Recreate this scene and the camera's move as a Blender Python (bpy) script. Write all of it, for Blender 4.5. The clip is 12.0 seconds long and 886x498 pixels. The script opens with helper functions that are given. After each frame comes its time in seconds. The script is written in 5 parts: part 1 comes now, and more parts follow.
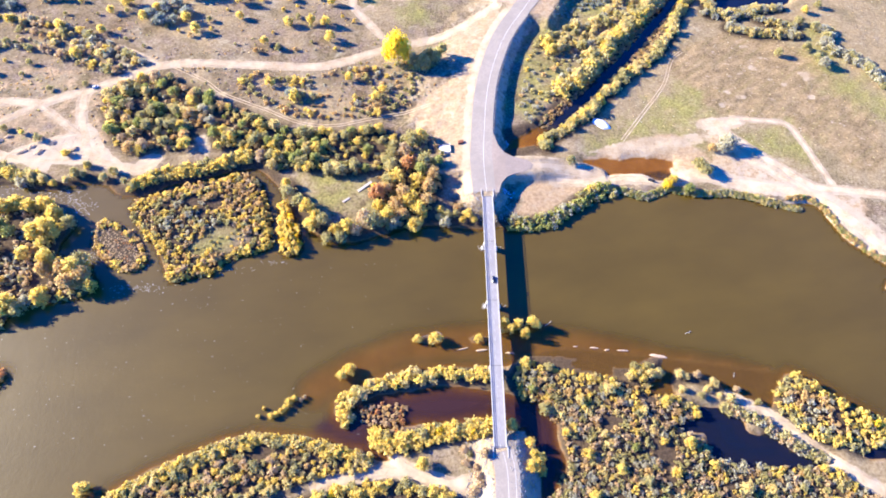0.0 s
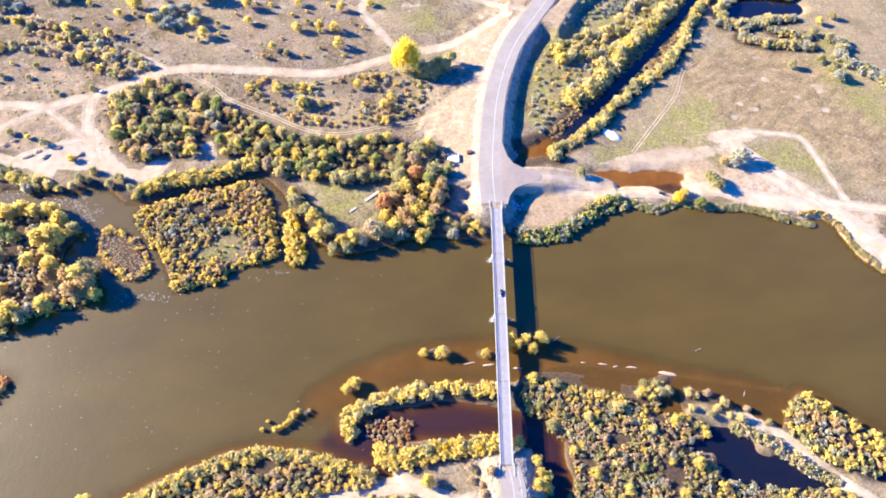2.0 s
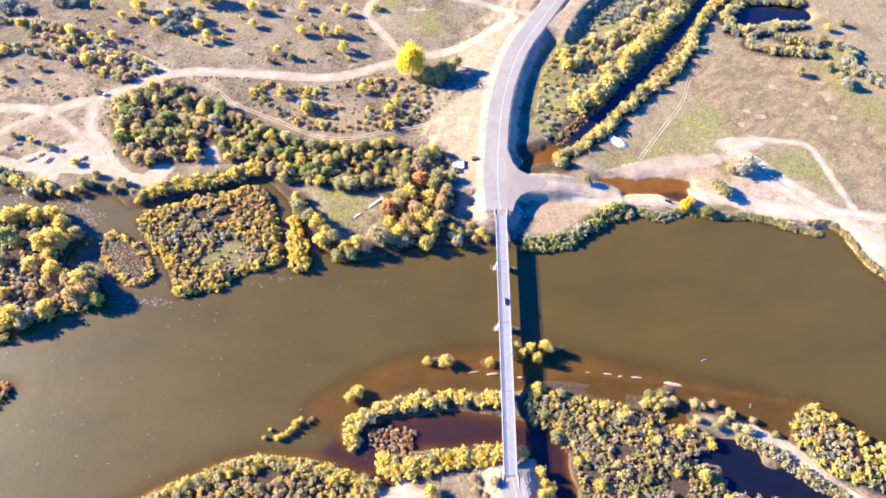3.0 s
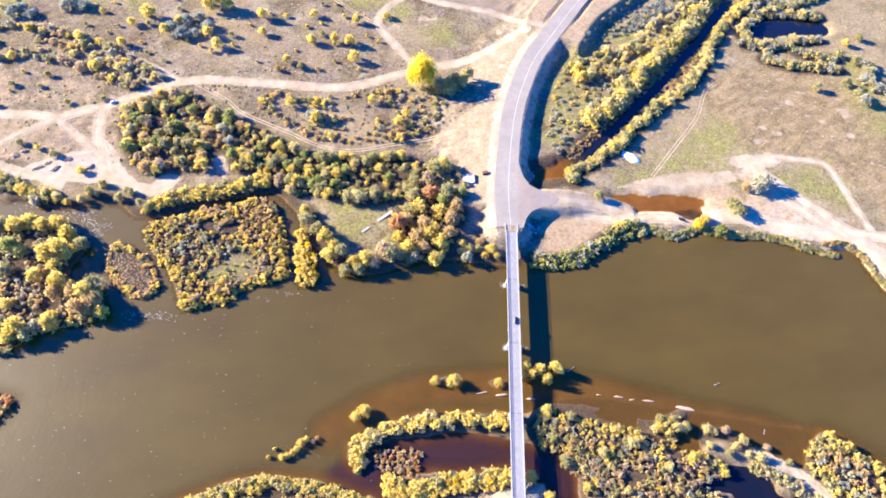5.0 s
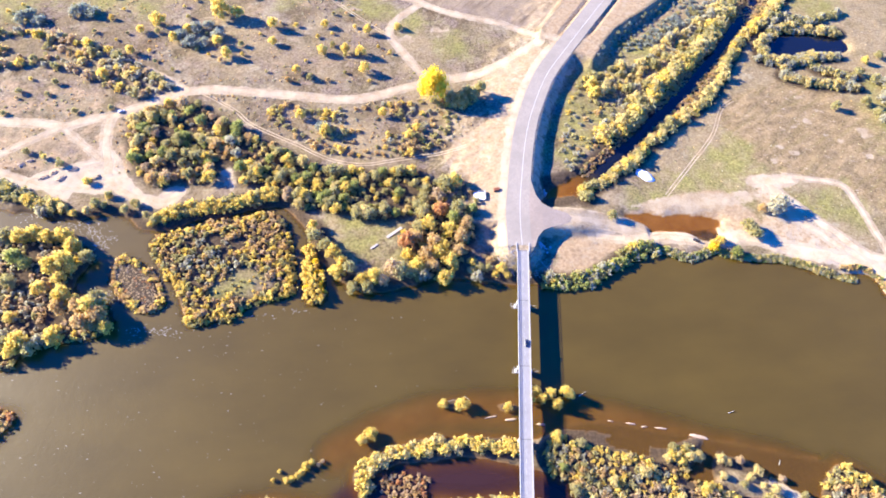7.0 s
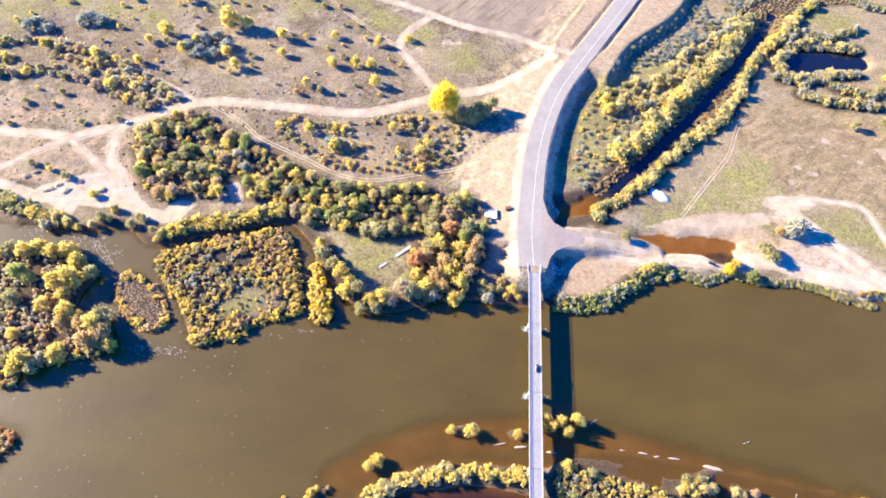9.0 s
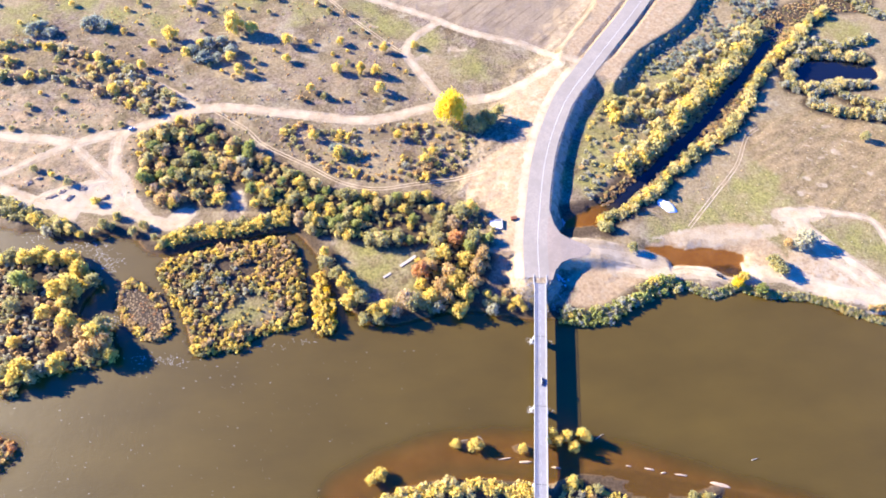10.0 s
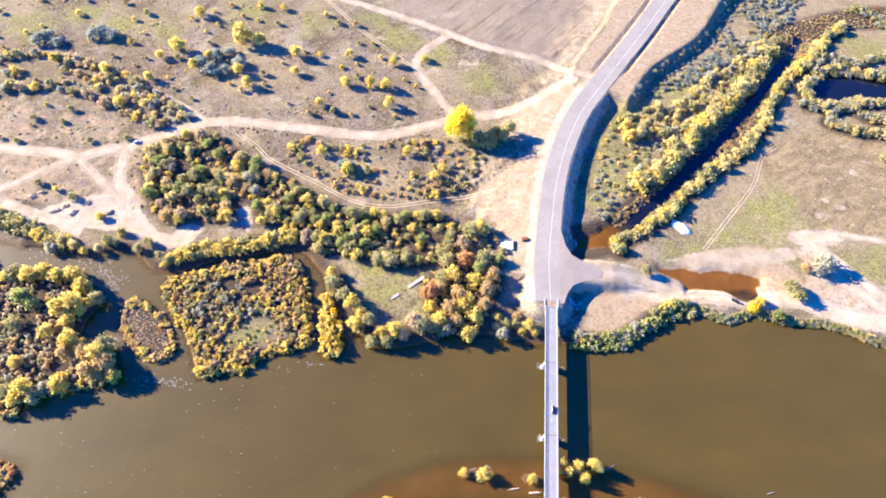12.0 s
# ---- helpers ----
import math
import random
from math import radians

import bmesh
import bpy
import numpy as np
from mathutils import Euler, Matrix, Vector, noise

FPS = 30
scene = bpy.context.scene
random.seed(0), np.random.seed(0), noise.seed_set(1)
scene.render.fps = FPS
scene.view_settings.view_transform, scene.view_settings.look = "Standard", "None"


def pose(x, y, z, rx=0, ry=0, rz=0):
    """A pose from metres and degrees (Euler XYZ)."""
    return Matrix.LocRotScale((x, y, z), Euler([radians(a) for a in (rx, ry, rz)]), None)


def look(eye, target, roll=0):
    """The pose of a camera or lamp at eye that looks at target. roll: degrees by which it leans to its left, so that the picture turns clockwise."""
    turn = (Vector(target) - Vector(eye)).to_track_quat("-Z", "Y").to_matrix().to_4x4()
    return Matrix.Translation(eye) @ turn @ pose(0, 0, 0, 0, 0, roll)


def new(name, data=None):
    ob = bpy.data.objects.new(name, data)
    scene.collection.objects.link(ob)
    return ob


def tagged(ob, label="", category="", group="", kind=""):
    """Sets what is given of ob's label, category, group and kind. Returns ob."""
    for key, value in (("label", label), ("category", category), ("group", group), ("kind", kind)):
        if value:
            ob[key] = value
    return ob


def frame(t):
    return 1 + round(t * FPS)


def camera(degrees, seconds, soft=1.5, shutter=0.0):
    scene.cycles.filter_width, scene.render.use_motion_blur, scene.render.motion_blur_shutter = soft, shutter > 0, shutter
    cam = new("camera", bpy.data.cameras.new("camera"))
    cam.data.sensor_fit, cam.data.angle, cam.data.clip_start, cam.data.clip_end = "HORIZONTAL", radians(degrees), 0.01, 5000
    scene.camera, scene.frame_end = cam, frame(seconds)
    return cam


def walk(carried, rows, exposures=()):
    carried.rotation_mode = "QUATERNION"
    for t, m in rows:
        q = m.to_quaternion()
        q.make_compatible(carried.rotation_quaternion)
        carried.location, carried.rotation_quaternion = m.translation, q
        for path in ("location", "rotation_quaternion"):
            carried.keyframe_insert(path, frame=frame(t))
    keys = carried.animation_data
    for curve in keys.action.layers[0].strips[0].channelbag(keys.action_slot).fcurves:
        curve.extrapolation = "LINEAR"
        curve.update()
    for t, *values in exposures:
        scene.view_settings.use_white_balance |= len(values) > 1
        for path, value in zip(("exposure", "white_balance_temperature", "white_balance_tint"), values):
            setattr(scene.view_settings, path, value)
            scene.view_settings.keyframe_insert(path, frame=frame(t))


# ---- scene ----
cam = camera(67.0, 12.0, soft=1.75)
# seconds, place, turn about z, tilt from level, roll
ROWS = [
    (0.0, -33.55, -278.39, 399.73, -0.331, -59.019, -0.145),
    (1.0, -34.76, -273.51, 400.02, -0.034, -59.084, -0.043),
    (2.0, -36.14, -268.07, 400.19, 0.296, -59.132, 0.057),
    (3.0, -37.67, -262.11, 400.25, 0.653, -59.167, 0.154),
    (4.0, -39.35, -255.70, 400.23, 1.034, -59.190, 0.245),
    (5.0, -41.15, -248.87, 400.14, 1.432, -59.205, 0.328),
    (6.0, -43.06, -241.67, 400.00, 1.843, -59.214, 0.401),
    (7.0, -45.07, -234.16, 399.82, 2.262, -59.221, 0.462),
    (8.0, -47.14, -226.37, 399.62, 2.684, -59.228, 0.508),
    (9.0, -49.27, -218.35, 399.41, 3.104, -59.238, 0.539),
    (10.0, -51.44, -210.16, 399.21, 3.518, -59.254, 0.550),
    (11.0, -53.63, -201.84, 399.04, 3.919, -59.278, 0.541),
    (12.0, -55.83, -193.43, 398.91, 4.304, -59.314, 0.510),
]


def aim(x, y, z, yaw, pitch, roll):
    return pose(x, y, z, 90 + pitch, 0, yaw) @ pose(0, 0, 0, 0, 0, roll)


walk(cam, [(t, aim(x, y, z, yaw, pitch, roll)) for t, x, y, z, yaw, pitch, roll in ROWS], exposures=[(0.0, 2.34, 6620, 6.5), (12.0, 2.34, 6620, 6.5)])

# ---- light ----
SUN_ELEVATION, SUN_FROM = 24.5, (-0.956, 0.292)
world = bpy.data.worlds.new("world")
scene.world = world
world.use_nodes = True
wn = world.node_tree.nodes
sky = wn.new("ShaderNodeTexSky")
sky.sky_type, sky.sun_disc = "NISHITA", False
sky.sun_elevation, sky.sun_rotation = radians(SUN_ELEVATION), math.atan2(SUN_FROM[0], SUN_FROM[1])
vivid = wn.new("ShaderNodeHueSaturation")
vivid.inputs["Saturation"].default_value = 1.9
vivid.inputs["Hue"].default_value = 0.528
world.node_tree.links.new(sky.outputs[0], vivid.inputs["Color"])
world.node_tree.links.new(vivid.outputs[0], wn["Background"].inputs[0])
sky.air_density, sky.dust_density, sky.ozone_density = 1.0, 0.3, 6.0
wn["Background"].inputs[1].default_value = 0.14
lamp = bpy.data.lights.new("sun", "SUN")
lamp.energy, lamp.angle, lamp.color = 4.85, radians(0.6), (1.0, 0.875, 0.675)
sun = new("sun", lamp)
ch = math.cos(radians(SUN_ELEVATION)) / math.hypot(*SUN_FROM)
sun.matrix_world = look((SUN_FROM[0] * ch * 600, SUN_FROM[1] * ch * 600, math.sin(radians(SUN_ELEVATION)) * 600), (0, 0, 0))

# ---- materials ----


class Mat:
    """A node material with a principled shader."""

    def __init__(self, name, rough=0.9, metal=0.0, spec=0.3):
        self.m = bpy.data.materials.new(name)
        self.m.use_nodes = True
        self.t = self.m.node_tree
        self.b = self.t.nodes["Principled BSDF"]
        self.b.inputs["Roughness"].default_value = rough
        self.b.inputs["Metallic"].default_value = metal
        self.b.inputs["Specular IOR Level"].default_value = spec
        self.geo = None

    def n(self, kind, **put):
        node = self.t.nodes.new(kind)
        for key, value in put.items():
            node.inputs[key].default_value = value
        return node

    def to(self, a, b):
        self.t.links.new(a, b)

    def pos(self):
        if not self.geo:
            self.geo = self.n("ShaderNodeNewGeometry")
        return self.geo.outputs["Position"]

    def noise(self, scale, detail=4.0, rough=0.6, stretch=None, turn=0.0):
        tex = self.n("ShaderNodeTexNoise", Scale=scale, Detail=detail, Roughness=rough)
        if stretch:
            mp = self.n("ShaderNodeMapping")
            mp.vector_type = "TEXTURE"
            mp.inputs["Scale"].default_value = tuple(1 / v for v in stretch)
            mp.inputs["Rotation"].default_value = (0, 0, radians(turn))
            self.to(self.pos(), mp.inputs["Vector"])
            self.to(mp.outputs[0], tex.inputs["Vector"])
        else:
            self.to(self.pos(), tex.inputs["Vector"])
        return tex.outputs["Fac"]

    def ramp(self, fac, *stops):
        r = self.n("ShaderNodeValToRGB")
        els = r.color_ramp.elements
        while len(els) < len(stops):
            els.new(0.5)
        for e, (p, c) in zip(els, stops):
            e.position = p
            e.color = (*c, 1) if len(c) == 3 else c
        self.to(fac, r.inputs[0])
        return r.outputs[0]

    def grey(self, fac, lo, hi):
        return self.ramp(fac, (lo, (0, 0, 0)), (hi, (1, 1, 1)))

    def mix(self, fac, a, b, how="MIX"):
        x = self.n("ShaderNodeMix")
        x.data_type, x.blend_type = "RGBA", how
        for value, slot in ((fac, 0), (a, 6), (b, 7)):
            if isinstance(value, (int, float)):
                x.inputs[slot].default_value = value
            elif isinstance(value, tuple):
                x.inputs[slot].default_value = (*value, 1)
            else:
                self.to(value, x.inputs[slot])
        return x.outputs[2]

    def math(self, how, a, b=0.0):
        x = self.n("ShaderNodeMath")
        x.operation = how
        for i, value in enumerate((a, b)):
            if isinstance(value, (int, float)):
                x.inputs[i].default_value = value
            else:
                self.to(value, x.inputs[i])
        return x.outputs[0]

    def attr(self, name):
        a = self.n("ShaderNodeAttribute")
        a.attribute_name = name
        return a.outputs["Fac"]

    def color(self, out):
        if isinstance(out, tuple):
            self.b.inputs["Base Color"].default_value = (*out, 1)
        else:
            self.to(out, self.b.inputs["Base Color"])
        return self

    def bump(self, fac, strength=0.5, distance=0.1):
        x = self.n("ShaderNodeBump", Strength=strength, Distance=distance)
        self.to(fac, x.inputs["Height"])
        self.to(x.outputs[0], self.b.inputs["Normal"])
        return self


def plain(name, col, rough=0.7, metal=0.0, spread=0.15, scale=3.0):
    m = Mat(name, rough, metal)
    lo, hi = tuple(c * (1 - spread) for c in col), tuple(min(1, c * (1 + spread)) for c in col)
    return m.color(m.ramp(m.noise(scale), (0.3, lo), (0.7, hi))).m


def sand_color(m, pale=1.0):
    c = m.mix(m.grey(m.noise(0.12, 5), 0.35, 0.7), m.ramp(m.noise(0.9, 5), (0.3, (0.22, 0.16, 0.0957)), (0.7, (0.306, 0.238, 0.151))), (0.358, 0.296, 0.204))
    return m.mix(1.0, c, (pale, pale, pale), "MULTIPLY") if pale != 1.0 else c


def ground_material():
    m = Mat("ground", 0.95, 0, 0.1)
    fine, mid, big = m.noise(0.55, 6, 0.7), m.noise(0.09, 5, 0.65), m.noise(0.018, 4)
    dry = m.ramp(fine, (0.32, (0.0549, 0.0392, 0.0217)), (0.5, (0.143, 0.107, 0.0626)), (0.68, (0.253, 0.208, 0.13)))
    mauve = m.ramp(fine, (0.34, (0.0713, 0.049, 0.0361)), (0.66, (0.265, 0.205, 0.16)))
    base = m.mix(m.grey(mid, 0.42, 0.6), dry, mauve)
    wide = m.noise(0.03, 5, 0.6)
    base = m.mix(m.grey(wide, 0.52, 0.62), base, m.ramp(fine, (0.34, (0.165, 0.127, 0.0819)), (0.66, (0.308, 0.26, 0.174))))
    base = m.mix(m.grey(m.noise(0.045, 5, 0.65, (1, 1.3, 1), 30), 0.5, 0.62), base, m.ramp(fine, (0.34, (0.052, 0.036, 0.019)), (0.66, (0.155, 0.112, 0.064))))
    straw = m.ramp(fine, (0.34, (0.154, 0.109, 0.0578)), (0.66, (0.296, 0.237, 0.139)))
    base = m.mix(m.grey(m.math("ADD", big, m.math("MULTIPLY", m.attr("straw"), 0.3)), 0.45, 0.62), base, straw)
    base = m.mix(m.math("MULTIPLY", m.grey(m.noise(0.025, 6, 0.7, (1, 1.6, 1), -25), 0.5, 0.62), 0.65), base, m.ramp(fine, (0.34, (0.0713, 0.0548, 0.0265)), (0.66, (0.198, 0.159, 0.0819))))
    base = m.mix(m.math("MULTIPLY", m.grey(m.noise(0.05, 6, 0.7, (1, 2.2, 1), 15), 0.60, 0.66), 0.7), base, (0.308, 0.266, 0.169))
    meadow = m.mix(m.grey(m.noise(0.07, 6, 0.7, (1, 2.0, 1), 35), 0.42, 0.6), m.ramp(fine, (0.34, (0.175, 0.12, 0.06)), (0.66, (0.325, 0.243, 0.132))), m.ramp(fine, (0.34, (0.085, 0.06, 0.03)), (0.66, (0.225, 0.166, 0.09))))
    meadow = m.mix(m.grey(m.noise(0.11, 6, 0.72, (1, 3.0, 1), -20), 0.60, 0.67), meadow, (0.36, 0.29, 0.21))
    meadow = m.mix(m.math("MULTIPLY", m.grey(m.noise(0.28, 5, 0.65, (1.0, 0.09, 1), -50), 0.5, 0.62), 0.6), meadow, m.ramp(fine, (0.34, (0.10, 0.076, 0.032)), (0.66, (0.24, 0.19, 0.085))))
    w = m.math("ADD", m.attr("meadow"), m.math("MULTIPLY", m.math("SUBTRACT", m.noise(0.05, 6, 0.7), 0.5), 1.4))
    base = m.mix(m.grey(w, 0.3, 0.75), base, meadow)
    green = m.ramp(fine, (0.34, (0.098, 0.086, 0.028)), (0.66, (0.275, 0.25, 0.088)))
    g = m.math("ADD", m.attr("green"), m.math("MULTIPLY", m.math("SUBTRACT", m.noise(0.06, 6, 0.7), 0.5), 2.2))
    base = m.mix(m.grey(g, 0.3, 0.95), base, green)
    # field furrows
    furrow = m.noise(0.3, 4, 0.6, (1.0, 0.05, 1), -38)
    base = m.mix(m.math("MULTIPLY", m.attr("field"), 0.55), base, (0.27, 0.208, 0.142))
    base = m.mix(m.math("MULTIPLY", m.attr("field"), m.grey(furrow, 0.55, 0.64)), base, (0.15, 0.11, 0.07))
    bare = m.ramp(m.noise(0.35, 6, 0.7), (0.3, (0.185, 0.124, 0.07)), (0.52, (0.292, 0.21, 0.124)), (0.72, (0.375, 0.288, 0.178)))
    q = m.math("ADD", m.attr("soil"), m.math("MULTIPLY", m.math("SUBTRACT", m.noise(0.08, 6, 0.7), 0.5), 1.7))
    base = m.mix(m.grey(q, 0.42, 0.66), base, bare)
    # thicket floor and mud: dark soil tone, with shade between bushes put into the colour
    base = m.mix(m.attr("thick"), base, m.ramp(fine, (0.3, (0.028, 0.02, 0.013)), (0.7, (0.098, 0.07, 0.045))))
    s = m.math("ADD", m.attr("sand"), m.math("MULTIPLY", m.math("SUBTRACT", m.noise(0.2, 6, 0.7), 0.5), 1.3))
    base = m.mix(m.grey(s, 0.38, 0.62), base, m.mix(m.math("MULTIPLY", m.attr("pale"), m.grey(m.noise(0.15, 5, 0.65), 0.3, 0.6)), sand_color(m), (0.37, 0.305, 0.215)))
    # wet edge and bed
    bed = m.ramp(m.noise(0.06, 5), (0.35, (0.165, 0.0836, 0.0289)), (0.7, (0.23, 0.133, 0.053)))
    base = m.mix(m.attr("wet"), base, bed)
    m.color(base)
    m.bump(m.math("ADD", fine, m.noise(2.5, 4)), 0.9, 0.35)
    return m.m


def sand_material(name, pale):
    m = Mat(name, 0.95, 0, 0.1)
    m.color(sand_color(m, pale)).bump(m.noise(0.8, 6), 0.6, 0.15)
    return m.m


def asphalt_material(name, col):
    m = Mat(name, 0.85, 0, 0.3)
    lane = m.noise(0.06, 5, 0.65)
    c = m.ramp(m.noise(0.8, 6, 0.7), (0.3, tuple(v * 0.82 for v in col)), (0.7, tuple(v * 1.15 for v in col)))
    m.color(m.mix(m.grey(lane, 0.45, 0.65), c, tuple(v * 0.86 for v in col)))
    return m.m


def water_material():
    m = Mat("river_water", 0.42, 0, 0.40)
    m.b.inputs["Coat Weight"].default_value = 0.6
    m.b.inputs["Coat Roughness"].default_value = 0.12
    m.b.inputs["Coat IOR"].default_value = 1.33
    m.b.inputs["IOR"].default_value = 1.33
    silt = m.ramp(m.noise(0.012, 4, 0.6, (1, 2.2, 1), 8), (0.3, (0.0525, 0.0345, 0.0036)), (0.7, (0.071, 0.047, 0.0060)))
    silt = m.mix(m.attr("red"), silt, (0.026, 0.0095, 0.0065))
    # still water: dark clear base, with the blue sky reflection put into the colour
    m.color(m.mix(m.attr("still"), silt, (0.0045, 0.0065, 0.0125)))
    m.to(m.math("SUBTRACT", 0.42, m.math("MULTIPLY", m.attr("still"), 0.36)), m.b.inputs["Roughness"])
    ripple = m.math("ADD", m.noise(0.35, 3, 0.6, (1, 2, 1), 10), m.math("MULTIPLY", m.noise(0.05, 4, 0.6), 2.0))
    m.bump(ripple, 0.25, 0.3)
    clear = m.n("ShaderNodeBsdfTransparent")
    clear.inputs[0].default_value = (0.95, 0.80, 0.62, 1)
    mixer = m.n("ShaderNodeMixShader")
    out = m.t.nodes["Material Output"]
    m.to(m.attr("murk"), mixer.inputs[0])
    m.to(clear.outputs[0], mixer.inputs[1])
    m.to(m.b.outputs[0], mixer.inputs[2])
    m.to(mixer.outputs[0], out.inputs[0])
    return m.m


def leaf_material(name, dark, mid, light):
    m = Mat(name, 0.7, 0, 0.2)
    info = m.n("ShaderNodeObjectInfo")
    if not m.geo:
        m.pos()
    r = m.math("ADD", m.math("MULTIPLY", m.geo.outputs["Random Per Island"], 0.16), m.math("MULTIPLY", m.noise(0.13, 3), 0.75))
    r = m.math("ADD", r, m.math("MULTIPLY", info.outputs["Random"], 0.18))
    col = m.ramp(r, (0.2, dark), (0.5, mid), (0.85, light))
    m.color(col)
    glow = m.n("ShaderNodeBsdfTranslucent")
    m.to(col, glow.inputs[0])
    mixer = m.n("ShaderNodeMixShader", Fac=0.57)
    m.to(m.b.outputs[0], mixer.inputs[1])
    m.to(glow.outputs[0], mixer.inputs[2])
    m.to(mixer.outputs[0], m.t.nodes["Material Output"].inputs[0])
    return m.m


GROUND, SAND, WATER = ground_material(), sand_material("track_sand", 1.13), water_material()
WHITE_SAND = sand_material("white_sand", 1.25)
ASPHALT = asphalt_material("asphalt", (0.25, 0.218, 0.18))
DECK = asphalt_material("deck_asphalt", (0.226, 0.218, 0.216))
RAMP_MAT = asphalt_material("dusty_gravel", (0.245, 0.198, 0.158))
CONCRETE = plain("concrete", (0.308, 0.297, 0.28), 0.85)
PAINT = plain("road_paint", (0.437, 0.437, 0.426), 0.6)
STEEL = plain("galvanised_steel", (0.347, 0.353, 0.358), 0.45, 0.3)
BARK = plain("bark", (0.13, 0.10, 0.07), 0.95, 0, 0.3, 2.0)
LEAVES = {
    "yellow": leaf_material("leaves_yellow", (0.48, 0.353, 0.092), (0.69, 0.535, 0.135), (0.75, 0.615, 0.2)),
    "gold": leaf_material("leaves_gold", (0.79, 0.50, 0.035), (0.8, 0.59, 0.05), (0.8, 0.64, 0.085)),
    "olive": leaf_material("leaves_olive", (0.212, 0.187, 0.075), (0.40, 0.356, 0.15), (0.54, 0.482, 0.242)),
    "green": leaf_material("leaves_green", (0.153, 0.175, 0.0546), (0.314, 0.331, 0.101), (0.454, 0.445, 0.159)),
    "grey": leaf_material("leaves_grey", (0.25, 0.235, 0.16), (0.42, 0.395, 0.275), (0.55, 0.515, 0.37)),
    "straw": leaf_material("leaves_straw", (0.41, 0.33, 0.135), (0.625, 0.51, 0.21), (0.71, 0.605, 0.295)),
    "silver": leaf_material("leaves_silver", (0.17, 0.185, 0.14), (0.30, 0.32, 0.25), (0.42, 0.435, 0.345)),
    "brown": leaf_material("leaves_brown", (0.33, 0.212, 0.09), (0.56, 0.395, 0.17), (0.64, 0.485, 0.245)),
    "mauve": leaf_material("leaves_mauve", (0.319, 0.227, 0.127), (0.521, 0.389, 0.225), (0.584, 0.466, 0.293)),
    "rust": leaf_material("leaves_rust", (0.309, 0.129, 0.0566), (0.525, 0.258, 0.105), (0.594, 0.37, 0.168)),
}
KINDS = list(LEAVES)

# ---- plan, metres: the bridge lies along y, its north end at y = 0, the water at z = 0 ----
NORTH_BANK_W = [(-620, 95), (-386, 25), (-359, 20), (-338, 17), (-316, 14), (-301, 20), (-284, 20), (-267, 9), (-257, 8), (-245, 11), (-234, 17), (-210, 23), (-186, 31), (-171, 32), (-159, 23), (-149, 9), (-142, -5), (-130, -18), (-117, -30)]
NORTH_BANK_E = [(-117, -30), (-97, -33), (-66, -23), (-42, -19), (-14, -22), (11, -21), (39, -19), (60, -10), (78, 4), (91, 10), (103, 9), (115, 3), (133, 11), (152, 5), (181, 5), (208, -4), (227, -9), (236, -21), (240, -33), (248, -46), (268, -63), (288, -84), (640, -60)]
SOUTH_BANK_E = [(640, -210), (253, -177), (234, -163), (214, -151), (200, -140), (185, -131), (173, -142), (166, -153), (150, -146), (133, -141), (118, -131), (104, -120), (87, -127), (66, -124), (45, -119), (20, -120), (8, -126), (-6, -125), (-34, -126), (-63, -129), (-83, -137), (-97, -146), (-98, -155), (-92, -161)]
BACKWATER = [(-88, -151), (-73, -143), (-48, -140), (-27, -138), (-3, -141), (11, -143), (25, -147), (35, -160), (36, -175), (38, -188), (31, -204), (25, -219), (16, -219), (18, -204), (17, -188), (14, -175), (8, -164), (-4, -159), (-28, -161), (-48, -162), (-65, -164), (-74, -169), (-64, -182)]
SOUTH_BANK_W = [(-73, -182), (-81, -177), (-95, -174), (-109, -170), (-129, -167), (-149, -167), (-169, -172), (-193, -182), (-214, -193), (-228, -202), (-243, -217), (-300, -330)]
ISLE_W = [(-450, 55), (-450, -15), (-400, -35), (-328, -99), (-316, -87), (-304, -82), (-284, -77), (-267, -72), (-268, -60), (-277, -46), (-297, -43), (-298, -32), (-294, -23), (-296, -12), (-311, -4), (-325, 3), (-349, 2), (-372, 2)]
ISLE_B = [(-275, -12), (-264, -15), (-246, -28), (-236, -51), (-253, -54), (-268, -46), (-277, -34), (-280, -21)]
ISLE_C = [(-260, 0), (-245, 10), (-213, 20), (-180, 29), (-166, 19), (-156, -7), (-152, -32), (-158, -40), (-179, -46), (-187, -55), (-200, -61), (-217, -64), (-225, -50), (-235, -35), (-246, -23)]
ISLE_D = [(-152, 0), (-145, 2), (-135, -18), (-130, -40), (-145, -42)]
ISLE_E = [(-345, -105), (-317, -125), (-306, -126), (-311, -133)]
ISLETS = [(-96, -131), (-40, -106), (-10, -106), (17, -99)]
SHALLOWS = [(-111, -139), (-84, -123), (-56, -113), (-27, -108), (9, -108), (45, -111), (81, -118), (115, -126), (149, -133), (172, -142)]
CREEK = [(19, 53), (34, 59), (49, 71), (73, 98), (102, 131), (127, 159), (151, 193), (171, 220), (186, 243), (199, 262), (208, 277)]
POOL = [(74, 34), (95, 37), (114, 41), (133, 38), (140, 25), (132, 19), (119, 24), (97, 25), (79, 27)]
POND_NE = [(213, 218), (219, 232), (235, 236), (257, 236), (273, 231), (280, 223), (274, 214), (256, 210), (231, 207), (214, 208)]
POND_SE2 = [(212, -180), (229, -177), (248, -180), (236, -185), (217, -184)]
ROAD = [(-2, 4), (-3, 22), (-3, 40), (-1.5, 62), (0.5, 86), (4, 111), (10.5, 138), (21, 168), (38, 199), (57, 232), (78, 268), (98, 305), (132, 365), (168, 425)]
ROAD_S = [(1, -180), (3, -191), (3, -206), (3, -228)]
RAMP = [(0, 27), (17, 27), (32, 29), (59, 29), (82, 23)]
